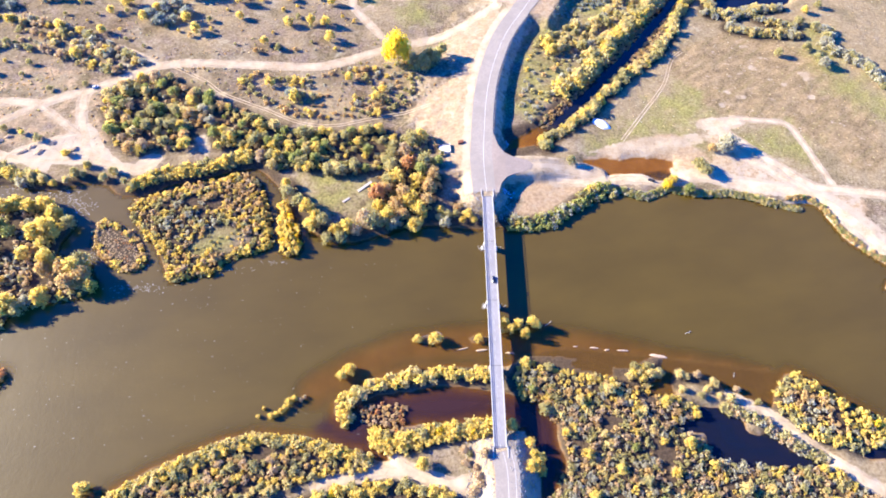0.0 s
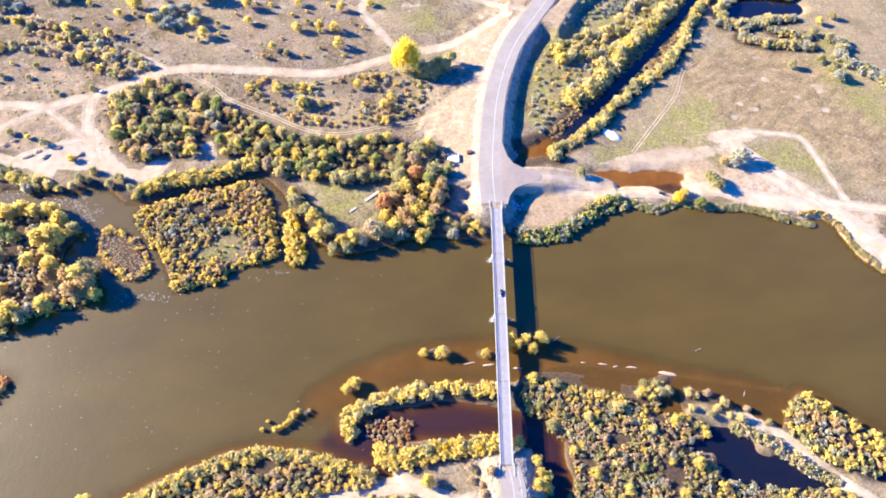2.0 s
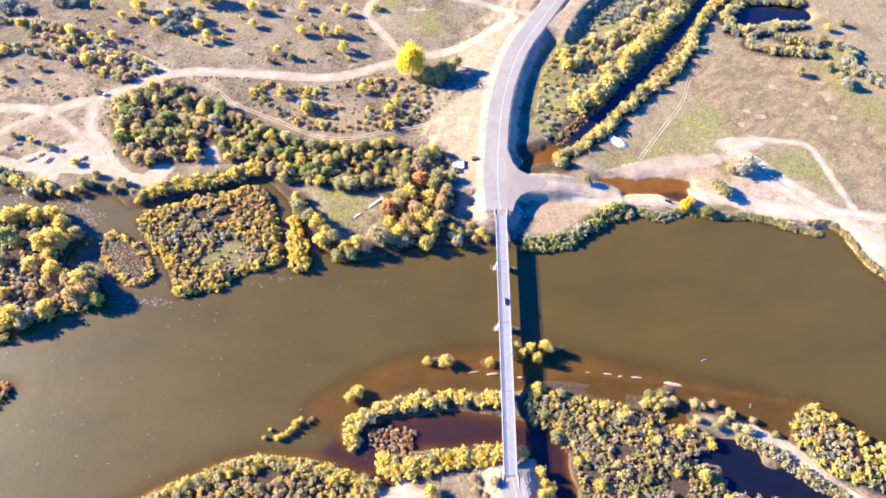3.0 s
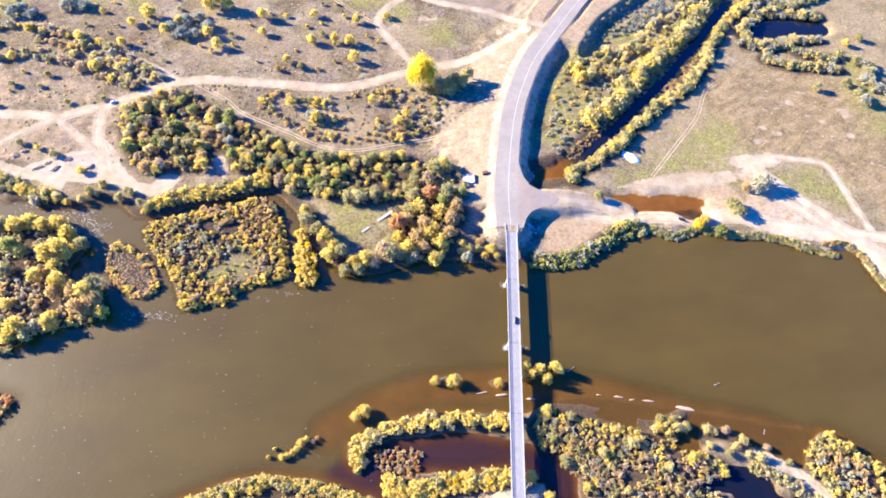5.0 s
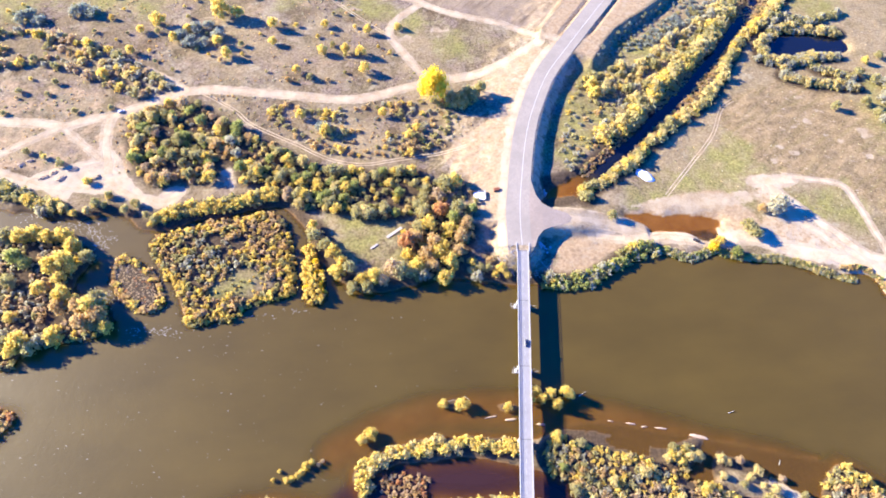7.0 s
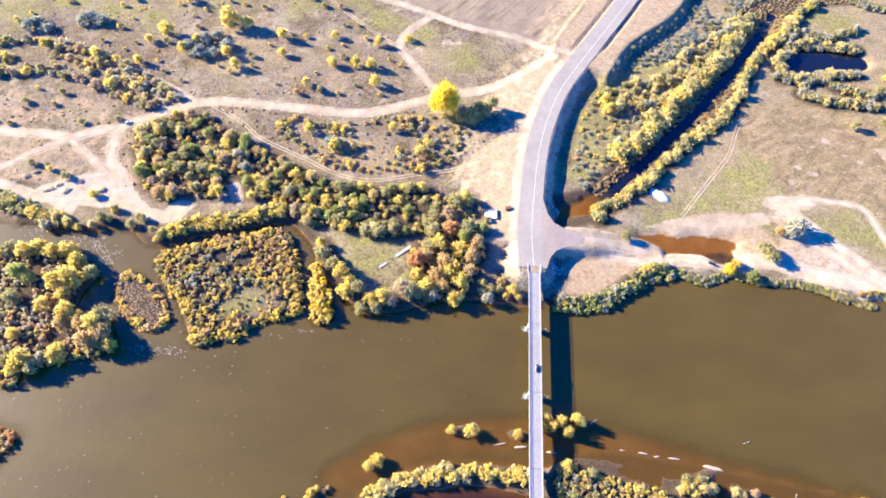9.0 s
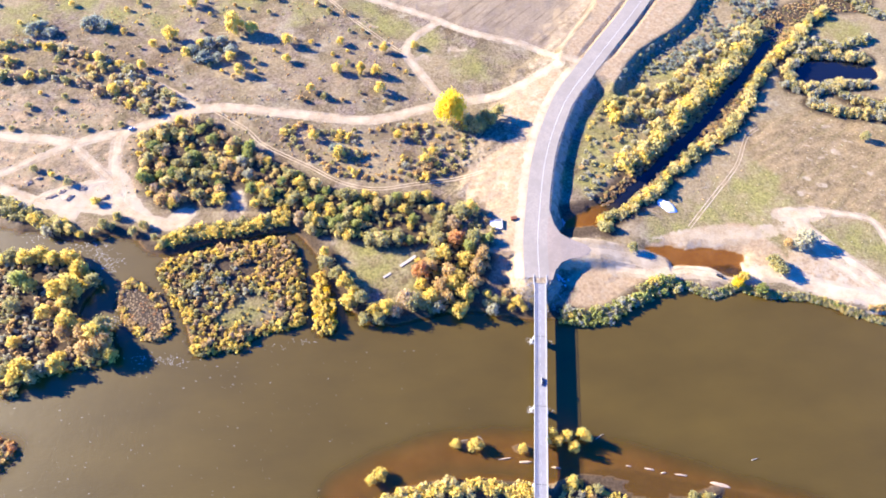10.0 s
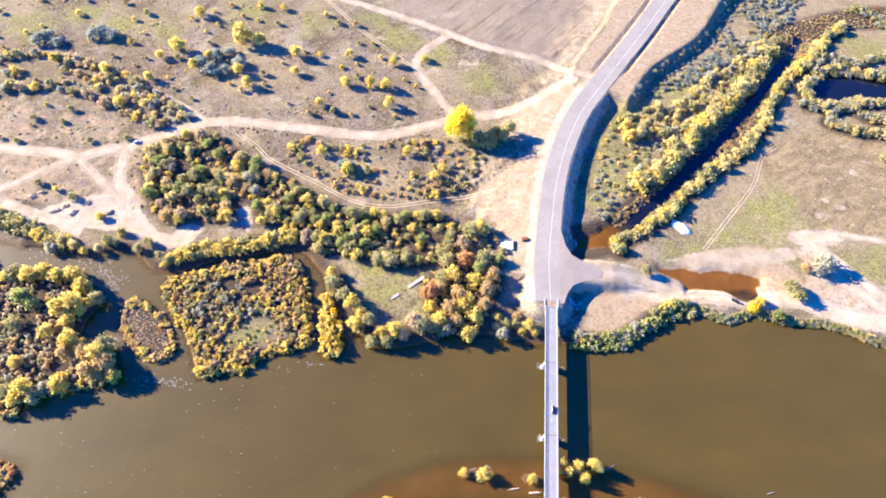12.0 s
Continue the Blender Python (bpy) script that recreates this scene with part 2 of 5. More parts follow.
PLATEAU = [(55, 189), (61, 187), (81, 223), (121, 261), (146, 307), (167, 355), (90, 356), (41, 262), (16, 207)]
TRACK_MAIN = [(-433, 101), (-415, 101), (-371, 100), (-352, 98), (-333, 106), (-314, 113), (-291, 126), (-268, 138), (-242, 142), (-198, 140), (-144, 137), (-118, 141), (-89, 153), (-63, 162), (-32, 170), (-6, 187), (17, 206)]
TRACK_FORK = [(-352, 97), (-379, 78), (-399, 64), (-419, 51)]
TRACK_LINK = [(-351, 96), (-328, 78), (-312, 67)]
TRACK_SHORE = [(-319, 111), (-317, 91), (-309, 66), (-298, 45), (-280, 36), (-257, 31), (-248, 41)]
TRACK_WEST = [(-418, 59), (-395, 55), (-367, 47), (-340, 41), (-299, 41)]
TRACK_MID = [(-364, 41), (-354, 51), (-334, 60), (-311, 67)]
TRACK_RUTS = [(-253, 138), (-224, 121), (-207, 107), (-171, 90), (-144, 77), (-118, 73), (-91, 79), (-62, 86), (-40, 93)]
TRACK_SPUR = [(-304, 162), (-286, 152), (-266, 141)]
TRACK_NORTH = [(-219, 298), (-192, 289), (-134, 270), (-93, 255), (-58, 239), (-11, 228), (12, 215), (31, 209)]
TRACK_LOOP = [(-88, 248), (-104, 231), (-110, 213), (-96, 190), (-77, 165)]
TRACK_FAINT = [(-199, 287), (-160, 249), (-128, 223), (-109, 209)]
TRACK_EAST = [(52, 19), (84, 19), (109, 21), (134, 18), (160, 22), (184, 16), (223, 7), (245, -5), (262, -27), (274, -46), (293, -72)]
TRACK_EAST2 = [(180, 70), (197, 52), (221, 29), (241, 11), (265, 7), (291, 3), (319, -2)]
TRACK_EASTLOOP = [(180, 73), (198, 77), (215, 75), (236, 71), (244, 52), (249, 30), (254, 13)]
TRACK_FIELD = [(106, 56), (128, 86), (148, 114), (159, 141), (170, 152)]
TRACK_SE = [(141, -142), (149, -147), (159, -154), (169, -163), (182, -176), (195, -187), (208, -196), (218, -203)]
TRACK_S = [(-64, -183), (-49, -191), (-28, -198), (-15, -196), (-7, -204)]
TRACK_S2 = [(-49, -191), (-67, -189), (-93, -194), (-106, -197)]
SAND_ROAD = [(-57, 78), (-51, 98), (-28, 116), (-14, 133), (-40, 148), (-32, 166), (-6, 186), (12, 206), (21, 182), (7, 141), (-7, 102), (-11, 48), (-5, 5), (-16, -4), (-25, 12), (-36, 33), (-40, 55)]
SAND_BANK = [(16, 8), (34, 20), (64, 30), (88, 49), (115, 57), (142, 62), (161, 50), (170, 30), (155, 17), (121, 14), (92, 17), (61, 4), (39, -13), (17, -12), (26, 0)]
SAND_DUNE = [(168, 19), (197, 20), (233, 13), (255, 3), (280, -31), (270, -59), (249, -43), (241, -29), (231, -9), (210, 2), (182, 8)]
SAND_W = [(-315, 79), (-301, 72), (-292, 57), (-277, 42), (-262, 31), (-251, 34), (-245, 44), (-257, 45), (-266, 33), (-281, 37), (-295, 42), (-301, 40), (-308, 36), (-325, 38), (-326, 29), (-340, 33), (-349, 38), (-367, 39), (-390, 46), (-394, 55), (-366, 48), (-349, 57), (-314, 64)]
SAND_S = [(-21, -175), (-4, -168), (6, -166), (15, -178), (13, -204), (-19, -204), (-28, -197), (-15, -189)]
GREENS = [(-120, 21), (-200, 254), (-324, 236), (-189, -31), (-82, -7), (-443, 236), (-131, 242), (-52, 200), (-110, 5), (-95, 20), (-190, -25), (-205, -40), (-400, 245), (-360, 240), (-260, 262), (-150, 262), (-90, 230), (-430, 225), (149, 95), (161, 101), (150, 78), (164, 83), (136, 75), (218, 54), (229, 57), (235, 49), (148, 52), (106, 55), (120, 66), (93, 55), (212, 49), (287, 172), (288, 149), (291, 129), (298, 113), (306, 98), (314, 89), (37, 120), (46, 141), (60, 171), (79, 190), (99, 202), (64, 130), (35, 94), (52, 106), (248, 218), (252, 277), (268, 265)]
WOOD_NW = [(-301, 105), (-273, 126), (-245, 121), (-210, 97), (-187, 88), (-150, 69), (-109, 66), (-75, 68), (-68, 49), (-76, 31), (-104, 25), (-136, 31), (-160, 33), (-187, 50), (-205, 51), (-210, 62), (-225, 64), (-229, 49), (-252, 52), (-267, 46), (-288, 65)]
WOOD_BRIDGE = [(-63, 60), (-44, 64), (-33, 40), (-33, 16), (-41, -8), (-48, -22), (-66, -21), (-83, 6), (-74, 28), (-59, 42)]
THICKET_ISLE_W = [(-450, 50), (-445, -15), (-400, -38), (-328, -97), (-315, -85), (-284, -76), (-268, -70), (-269, -60), (-277, -49), (-297, -45), (-304, -30), (-298, -15), (-311, -5), (-327, 1), (-370, 0)]
THICKET_ISLE_B = [(-273, -15), (-262, -18), (-245, -31), (-237, -51), (-252, -54), (-266, -45), (-274, -35), (-277, -23)]
THICKET_ISLE_C = [(-257, -3), (-244, 7), (-212, 18), (-179, 26), (-166, 17), (-157, -9), (-153, -33), (-158, -40), (-179, -46), (-187, -55), (-200, -59), (-216, -63), (-222, -51), (-231, -36), (-243, -25)]
THICKET_ISLE_D = [(-150, -2), (-145, -1), (-136, -19), (-131, -39), (-144, -42)]
SCRUB_NW = [(-472, 192), (-454, 195), (-427, 200), (-393, 199), (-351, 187), (-305, 160), (-280, 143), (-305, 131), (-341, 145), (-383, 159), (-438, 157), (-455, 156)]
SCRUB_TRACK = [(-202, 120), (-178, 130), (-159, 123), (-117, 133), (-79, 139), (-49, 144), (-30, 146), (-44, 128), (-52, 112), (-71, 87), (-111, 81), (-144, 83), (-171, 96)]
SCRUB_GREY = [(31, 98), (44, 158), (69, 178), (125, 207), (168, 255), (189, 267), (144, 184), (105, 144), (64, 106), (47, 87), (34, 76)]
THICKET_SW = [(-213, -198), (-192, -186), (-167, -176), (-145, -170), (-122, -169), (-94, -177), (-76, -184), (-80, -190), (-106, -193), (-125, -198), (-143, -204), (-148, -218), (-229, -217)]
THICKET_S = [(-111, -204), (-93, -198), (-74, -195), (-41, -198), (-28, -204), (-29, -219), (-123, -218)]
THICKET_SE = [(9, -133), (21, -123), (43, -129), (64, -132), (85, -130), (102, -126), (104, -144), (124, -156), (107, -163), (125, -177), (149, -187), (187, -189), (204, -200), (216, -209), (233, -224), (27, -222), (39, -189), (37, -163), (19, -147)]
THICKET_E = [(172, -142), (183, -132), (193, -137), (205, -145), (216, -153), (230, -161), (228, -176), (213, -181), (202, -177), (189, -174), (178, -164), (168, -154)]
HEDGE_ARC = [(-91, -161), (-94, -154), (-92, -147), (-80, -139), (-55, -133), (-27, -130), (-3, -132)]
HEDGE_POND = [(-74, -168), (-61, -174), (-41, -169), (-21, -166), (-4, -164)]
HEDGE_CHANNEL = [(-145, 15), (-136, 1), (-125, -14), (-114, -29), (-105, -29), (-91, -25)]
HEDGE_SHORE_W = [(-400, 41), (-386, 39), (-359, 32), (-339, 23), (-328, 25)]
HEDGE_SHORE_M = [(-258, 17), (-241, 24), (-222, 29), (-207, 33), (-185, 39), (-177, 42)]
HEDGE_CREEK_L = [(62, 107), (78, 120), (91, 133), (105, 152), (122, 173), (141, 196), (159, 217), (170, 237), (183, 258)]
HEDGE_CREEK_R = [(44, 58), (48, 49), (50, 61), (62, 68), (83, 84), (105, 109), (120, 125), (138, 140), (158, 163), (166, 181), (179, 205), (191, 225), (209, 244), (222, 261), (239, 281), (250, 294)]
HEDGE_NE_A = [(211, 227), (204, 210), (203, 198), (218, 198), (235, 202), (253, 204), (265, 204)]
HEDGE_NE_B = [(216, 181), (234, 174), (253, 172), (273, 171)]
HEDGE_NE_C = [(215, 233), (234, 239), (252, 238), (273, 235)]
HEDGE_NE_D = [(290, 183), (301, 172), (293, 158), (303, 148), (315, 138), (322, 125), (327, 111)]
HEDGE_BANK_E = [(16, -19), (38, -18), (55, -11), (71, 2), (82, 8), (93, 10)]
HEDGE_BANK_F = [(132, 12), (152, 7), (181, 6), (203, -1), (226, -8)]
YELLOW = [(-256, 226), (-241, 224), (-306, 212), (-320, 203), (-252, 192), (-322, 179), (-289, 194), (-280, 206), (-242, 179), (-165, 218), (-144, 188), (-163, 186), (-131, 186), (-126, 168), (-181, 163), (-209, 214), (-206, 195), (-299, 254), (-128, 212), (-149, 101), (-171, 116), (-79, 109), (-84, 101), (-107, 122), (-359, 184), (-336, 151), (-405, 192)]
SHORE_YELLOW = [(-96, -131), (-91, -127), (-10, -107), (-49, -107), (-38, -107), (-103, 219), (133, 15), (-45, -186), (-8, -165)]
EAST_TREES = [(159, 30), (162, 24), (179, 45), (184, 49), (172, 46), (64, 34), (133, 13), (138, 18), (148, 9)]
SOUTH_YELLOW = [(18, -174), (20, -181), (23, -184), (18, -188), (24, -190), (8, -163), (-240, -198)]
GREY_WILLOW = [(-425, 212), (-420, 218), (-410, 211), (-381, 222), (-375, 225), (-367, 222), (-284, 198), (-274, 208), (-264, 212), (-254, 201), (-264, 192), (-275, 191), (-152, 105)]
BANK_SHRUBS = [(-305, 26), (-297, 34), (-276, 29), (-261, 12), (-258, 16), (-320, 19), (-34, -8), (-23, -12), (-70, -22), (-400, 167), (-403, 108), (-348, 113), (-321, 118), (-399, 131), (-376, 130), (-328, 161), (-356, 67), (-371, 71), (-316, 46), (-342, 61)]
POPLAR = [(-68, 141)]
BIG_TREE = [(-54, 136), (-48, 133), (-42, 140), (-37, 139), (-32, 144), (-45, 132)]
CARS = [(122, 18), (-312, 115), (0, -68)]
THINGS = [(92, 73), (-36, 51), (-18, 50), (-89, 14), (16, 6), (15, 54), (-309, -129)]
FIELD = [(-150, 290), (-60, 245), (10, 225), (36, 225), (80, 290), (140, 400), (-150, 400)]
RAPIDS = [(-313, 11, 7, 2.5, 70), (-301, 4, 5, 3, 60), (-292, -4, 4, 3, 45), (-288, 0, 3, 4, 25), (-339, 15, 12, 2, 45), (-282, -47, 6, 2, 70), (-278, -43, 3, 2, 30), (-246, -67, 8, 2, 40), (-229, -67, 9, 2, 40), (-242, -52, 6, 1.5, 16), (-149, -49, 8, 1.2, 16), (-175, -54, 8, 1.5, 16)]
MUD_W = [(-227, -205), (-214, -192), (-194, -181), (-169, -171), (-149, -166), (-129, -166), (-109, -169), (-95, -173), (-76, -177), (-95, -177), (-129, -170), (-149, -170), (-168, -175), (-193, -186), (-211, -197)]
BACKWATER_AREA = BACKWATER + [(-74, -181), (-95, -174), (-109, -164), (-99, -157)]
GRASSLAND = [(-480, 110), (-300, 135), (-260, 150), (-90, 160), (-110, 210), (-170, 260), (-300, 270), (-480, 250)]
SCRUB_BLUFF = [(62, 187), (81, 219), (101, 239), (127, 263), (149, 304), (161, 343), (228, 349), (209, 302), (169, 260), (127, 223), (93, 202)]
HEAPS = [(-366, 64), (-351, 49), (-345, 54), (-331, 58), (-317, 47), (-372, 60), (-312, 51), (-338, 49)]
ISLE_E = [(-350, -95), (-329, -122), (-318, -123), (-306, -126), (-310, -135), (-320, -142)]
PUDDLE = [(75, 38), (93, 41), (106, 38), (125, 41), (139, 38), (141, 32), (132, 30), (116, 28), (100, 25), (86, 24), (76, 30)]
POND_SE = [(124, -153), (141, -153), (147, -161), (151, -168), (167, -170), (173, -179), (182, -180), (193, -184), (188, -187), (169, -190), (146, -188), (127, -183), (123, -176), (122, -169), (107, -166), (110, -161), (121, -158)]
MEADOW_BROWN = [(158, 148), (199, 170), (233, 178), (288, 133), (307, 85), (302, 36), (278, 25), (247, 60), (189, 80), (169, 100), (158, 120)]
SAND_E = [(175, 77), (191, 79), (194, 71), (182, 56), (196, 43), (221, 25), (248, 6), (274, 3), (257, -51), (248, -39), (243, -16), (227, 1), (201, 12), (170, 16), (142, 21), (137, 27), (156, 32), (169, 32), (170, 48)]
SAND_E_NARROW = [(75, 45), (106, 56), (136, 61), (171, 63), (173, 54), (151, 48), (144, 43), (129, 41), (108, 38), (103, 36), (96, 42)]
FRINGE_E = [(218, 0), (231, 2), (240, -4), (245, -14), (249, -26), (257, -37), (266, -46), (276, -54)]
HEDGE_POND_SE = [(137, -152), (149, -158), (161, -165), (172, -174), (182, -180), (191, -184)]
MUD_BAY_E = [(93, -133), (104, -123), (112, -126), (112, -141), (104, -146), (94, -145)]
MUD_BAY_W = [(48, -122), (66, -119), (74, -126), (72, -133), (61, -130), (51, -127)]
HEDGE_NE_E = [(212, 243), (227, 251), (245, 248), (260, 251), (279, 258)]
HEDGE_NE_F = [(265, 317), (279, 306), (289, 295), (310, 285)]

MARSH = [(182, 278), (208, 291), (234, 304), (261, 313), (295, 319), (290, 297), (261, 292), (240, 283), (222, 264), (202, 246), (195, 256)]
BELT = [(58, 113), (75, 132), (94, 156), (57, 150), (55, 164), (70, 179), (102, 191), (127, 220), (157, 242), (177, 266), (190, 263), (172, 232), (146, 195), (116, 160), (87, 128), (67, 108)]
HEDGE_NE_G = [(219, 187), (226, 196), (240, 197), (248, 188), (273, 182)]
SHRUBS_NE = [(286, 199), (299, 206), (277, 185), (274, 153), (280, 141), (283, 134), (249, 147)]
MUD_FLAT = [(19, -122), (32, -115), (56, -114), (77, -117), (102, -120), (126, -123), (151, -127), (176, -131), (172, -142), (164, -149), (149, -147), (130, -141), (118, -138), (105, -145), (88, -141), (78, -134), (58, -130), (37, -128)]
BRUSH = [(-84, -154), (-74, -149), (-62, -149), (-55, -151), (-58, -158), (-56, -168), (-61, -169), (-68, -162), (-80, -161)]
BRIDGE_SHRUBS = [(7, -97), (11, -101), (16, -98), (20, -104), (25, -96), (4, -102), (28, -98)]
SAND_WOOD = [(-223, 61), (-219, 67), (-213, 65), (-208, 53), (-209, 44), (-215, 45), (-220, 52)]
CLEAR_C = [(-208, -36), (-199, -24), (-184, -20), (-171, -25), (-167, -32), (-177, -37), (-180, -42), (-191, -39), (-203, -43)]
SPARSE_C = [(-236, -8), (-223, 6), (-212, 6), (-195, -6), (-177, -14), (-182, -20), (-199, -23), (-211, -35), (-224, -36), (-235, -22)]
CHANNEL_TREES = [(-144, 7, 5.4, 'olive'), (-146, 15, 4.0, 'yellow'), (-135, -1, 5.2, 'olive'), (-129, -7, 6.0, 'yellow'), (-124, -21, 5.8, 'yellow'), (-117, -18, 5.4, 'olive'), (-122, -13, 4.5, 'yellow'), (-107, -25, 4.5, 'yellow'), (-99, -24, 5.6, 'yellow'), (-103, -31, 4.6, 'olive'), (-113, -31, 4.4, 'olive'), (-87, -17, 6.5, 'mauve'), (-81, -19, 6.2, 'olive'), (-93, -26, 4.5, 'mauve'), (-73, -19, 4.4, 'olive'), (-66, -20, 4.6, 'grey'), (-30, -19, 4.4, 'grey')]
BRIDGE_WOOD = [(-55, 53, 7.5, 'olive'), (-48, 56, 6.0, 'yellow'), (-60, 44, 6.0, 'mauve'), (-57, 32, 6.5, 'rust'), (-70, 30, 6.0, 'olive'), (-65, 19, 7.0, 'yellow'), (-72, 17, 5.5, 'olive'), (-46, 32, 6.5, 'olive'), (-48, 25, 5.6, 'green'), (-39, 21, 6.5, 'brown'), (-42, 10, 6.5, 'brown'), (-51, 15, 6.5, 'yellow'), (-79, 5, 7.0, 'rust'), (-73, 8, 5.5, 'brown'), (-60, 5, 6.5, 'brown'), (-54, 2, 6.0, 'yellow'), (-65, -6, 6.5, 'brown'), (-49, -9, 6.5, 'yellow'), (-71, -14, 6.5, 'yellow'), (-60, -14, 6.0, 'brown'), (-52, -21, 6.5, 'yellow'), (-57, -4, 6.0, 'yellow'), (-44, -1, 5.6, 'brown'), (-35, 32, 4.5, 'green'), (-78, -5, 5.0, 'yellow')]
ISLE_W_TREES = [(-346, -5, 6.0, 'yellow'), (-337, -2, 6.0, 'yellow'), (-327, -4, 5.5, 'yellow'), (-317, -1, 6.0, 'yellow'), (-308, -9, 5.5, 'yellow'), (-317, -26, 6.5, 'yellow'), (-309, -23, 7.0, 'yellow'), (-303, -27, 5.0, 'yellow'), (-296, -17, 5.0, 'olive'), (-301, -48, 7.0, 'yellow'), (-301, -56, 5.5, 'brown'), (-343, -21, 6.0, 'green'), (-335, -25, 5.0, 'green'), (-319, -43, 5.0, 'yellow'), (-288, -56, 6.5, 'brown'), (-281, -56, 7.0, 'yellow'), (-273, -62, 7.0, 'brown'), (-283, -66, 6.5, 'brown'), (-268, -68, 5.0, 'yellow'), (-299, -76, 5.5, 'yellow'), (-319, -81, 6.5, 'yellow'), (-311, -85, 5.5, 'olive'), (-307, -79, 4.5, 'grey'), (-321, -87, 5.0, 'yellow')]
WHITE_SPOTS = [(192, 93, 4), (197, 105, 2.5), (207, 100, 2.5), (223, 158, 3), (225, 133, 3), (214, 126, 2.5), (265, 126, 4), (268, 120, 3), (263, 100, 3), (234, 145, 2.5), (246, 134, 2.5), (237, 120, 2), (247, 114, 2), (-140, 240, 4)]
SPIT = [(78, -134), (88, -126), (99, -120), (106, -120), (104, -126), (99, -135), (88, -142)]
SPIT_E = [(111, -131), (122, -130), (135, -135), (141, -142), (150, -147), (145, -152), (128, -149), (111, -145)]
FLAT_SHRUBS = [(114, -132), (118, -134), (125, -132), (114, -142), (129, -142), (134, -138), (136, -146), (159, -150), (142, -148), (125, -146), (148, -142)]
SPIT_SHRUBS = [(89, -131), (95, -127), (83, -133), (96, -132), (87, -127), (91, -135)]
SHORE_SW = [(-76, -182), (-94, -178), (-109, -174), (-129, -171), (-149, -171), (-168, -176), (-191, -186), (-211, -197), (-226, -207)]
SHORE_W_SHRUBS = [(-318, 18), (-304, 27), (-297, 35), (-274, 27), (-257, 17), (-335, 25), (-353, 32), (-326, 22), (-309, 21), (-282, 23), (-266, 19), (-298, 26)]
BAR_SHRUBS = [(-145, -156), (-142, -151), (-137, -156), (-134, -155), (-131, -153), (-129, -151), (-127, -147), (-124, -145), (-120, -146), (-118, -144)]
THICK_AREAS = [WOOD_NW, WOOD_BRIDGE, ISLE_W, ISLE_B, ISLE_C, ISLE_D, THICKET_SW, THICKET_S, THICKET_SE, THICKET_E, MARSH]
THICK_LINES = [HEDGE_ARC, HEDGE_POND, HEDGE_CHANNEL, HEDGE_SHORE_M, HEDGE_NE_B, HEDGE_NE_G, HEDGE_CREEK_L, HEDGE_CREEK_R, HEDGE_NE_A, HEDGE_NE_C, HEDGE_BANK_E, NORTH_BANK_E[:6], NORTH_BANK_W[2:], CREEK]
NORTH_BANK_E = [(x + 7 * (225 < x < 300), y + 7 * (225 < x < 300)) for x, y in NORTH_BANK_E]
ROAD_S = ROAD_S + [(3, -320), (3, -520), (3, -760)]
RIVER = NORTH_BANK_W + NORTH_BANK_E + SOUTH_BANK_E + BACKWATER + SOUTH_BANK_W + [(-700, -330)]
DECK_Z, BRIDGE_END = 9.2, -178.0


def smooth(points, step=4, closed=False):
    """A Catmull-Rom line through the points."""
    p = np.array(points, float)
    n = len(p)
    out = []
    for i in range(n if closed else n - 1):
        if closed:
            a, b, c, d = p[(i - 1) % n], p[i], p[(i + 1) % n], p[(i + 2) % n]
        else:
            a, b, c, d = p[max(i - 1, 0)], p[i], p[i + 1], p[min(i + 2, n - 1)]
        for k in range(step):
            u = k / step
            out.append(0.5 * (2 * b + (c - a) * u + (2 * a - 5 * b + 4 * c - d) * u * u + (3 * b - a - 3 * c + d) * u ** 3))
    if not closed:
        out.append(p[-1])
    return np.array(out)


def even(points, gap):
    """A smooth line cut into even steps."""
    p = smooth(points, 8)
    s = np.r_[0, np.cumsum(np.hypot(*np.diff(p[:, :2], axis=0).T))]
    u = np.linspace(0, s[-1], max(2, int(s[-1] / gap)))
    return np.stack([np.interp(u, s, p[:, k]) for k in range(p.shape[1])], 1)


def near(x, y, line):
    """Distance to a line, and the share of the way along it."""
    best, share = np.full(x.shape, 1e9), np.zeros(x.shape)
    n = len(line) - 1
    for i in range(n):
        (ax, ay), (bx, by) = line[i][:2], line[i + 1][:2]
        dx, dy = bx - ax, by - ay
        u = np.clip(((x - ax) * dx + (y - ay) * dy) / (dx * dx + dy * dy + 1e-9), 0, 1)
        d = np.hypot(x - ax - u * dx, y - ay - u * dy)
        hit = d < best
        best[hit] = d[hit]
        share[hit] = (i + u[hit]) / n
    return best, share


def inside(x, y, poly):
    odd = np.zeros(x.shape, bool)
    n = len(poly)
    for i in range(n):
        (ax, ay), (bx, by) = poly[i], poly[(i + 1) % n]
        if ay != by:
            odd ^= ((ay > y) != (by > y)) & (x < (bx - ax) * (y - ay) / (by - ay) + ax)
    return odd


def signed(x, y, poly, step=3):
    """Distance to a closed outline, positive inside."""
    p = smooth(poly, step, True)
    d, _ = near(x, y, np.vstack([p, p[:1]]))
    return np.where(inside(x, y, p), d, -d)


def wave(x, y, size, seed=0):
    """Smooth value noise, -1 to 1."""
    rng = np.random.RandomState(seed)
    tab = rng.rand(256, 256) * 2 - 1
    u, v = x / size, y / size
    i, j = np.floor(u).astype(int), np.floor(v).astype(int)
    f, g = u - i, v - j
    f, g = f * f * (3 - 2 * f), g * g * (3 - 2 * g)
    a, b = tab[i % 256, j % 256], tab[(i + 1) % 256, j % 256]
    c, d = tab[i % 256, (j + 1) % 256], tab[(i + 1) % 256, (j + 1) % 256]
    return (a * (1 - f) + b * f) * (1 - g) + (c * (1 - f) + d * f) * g


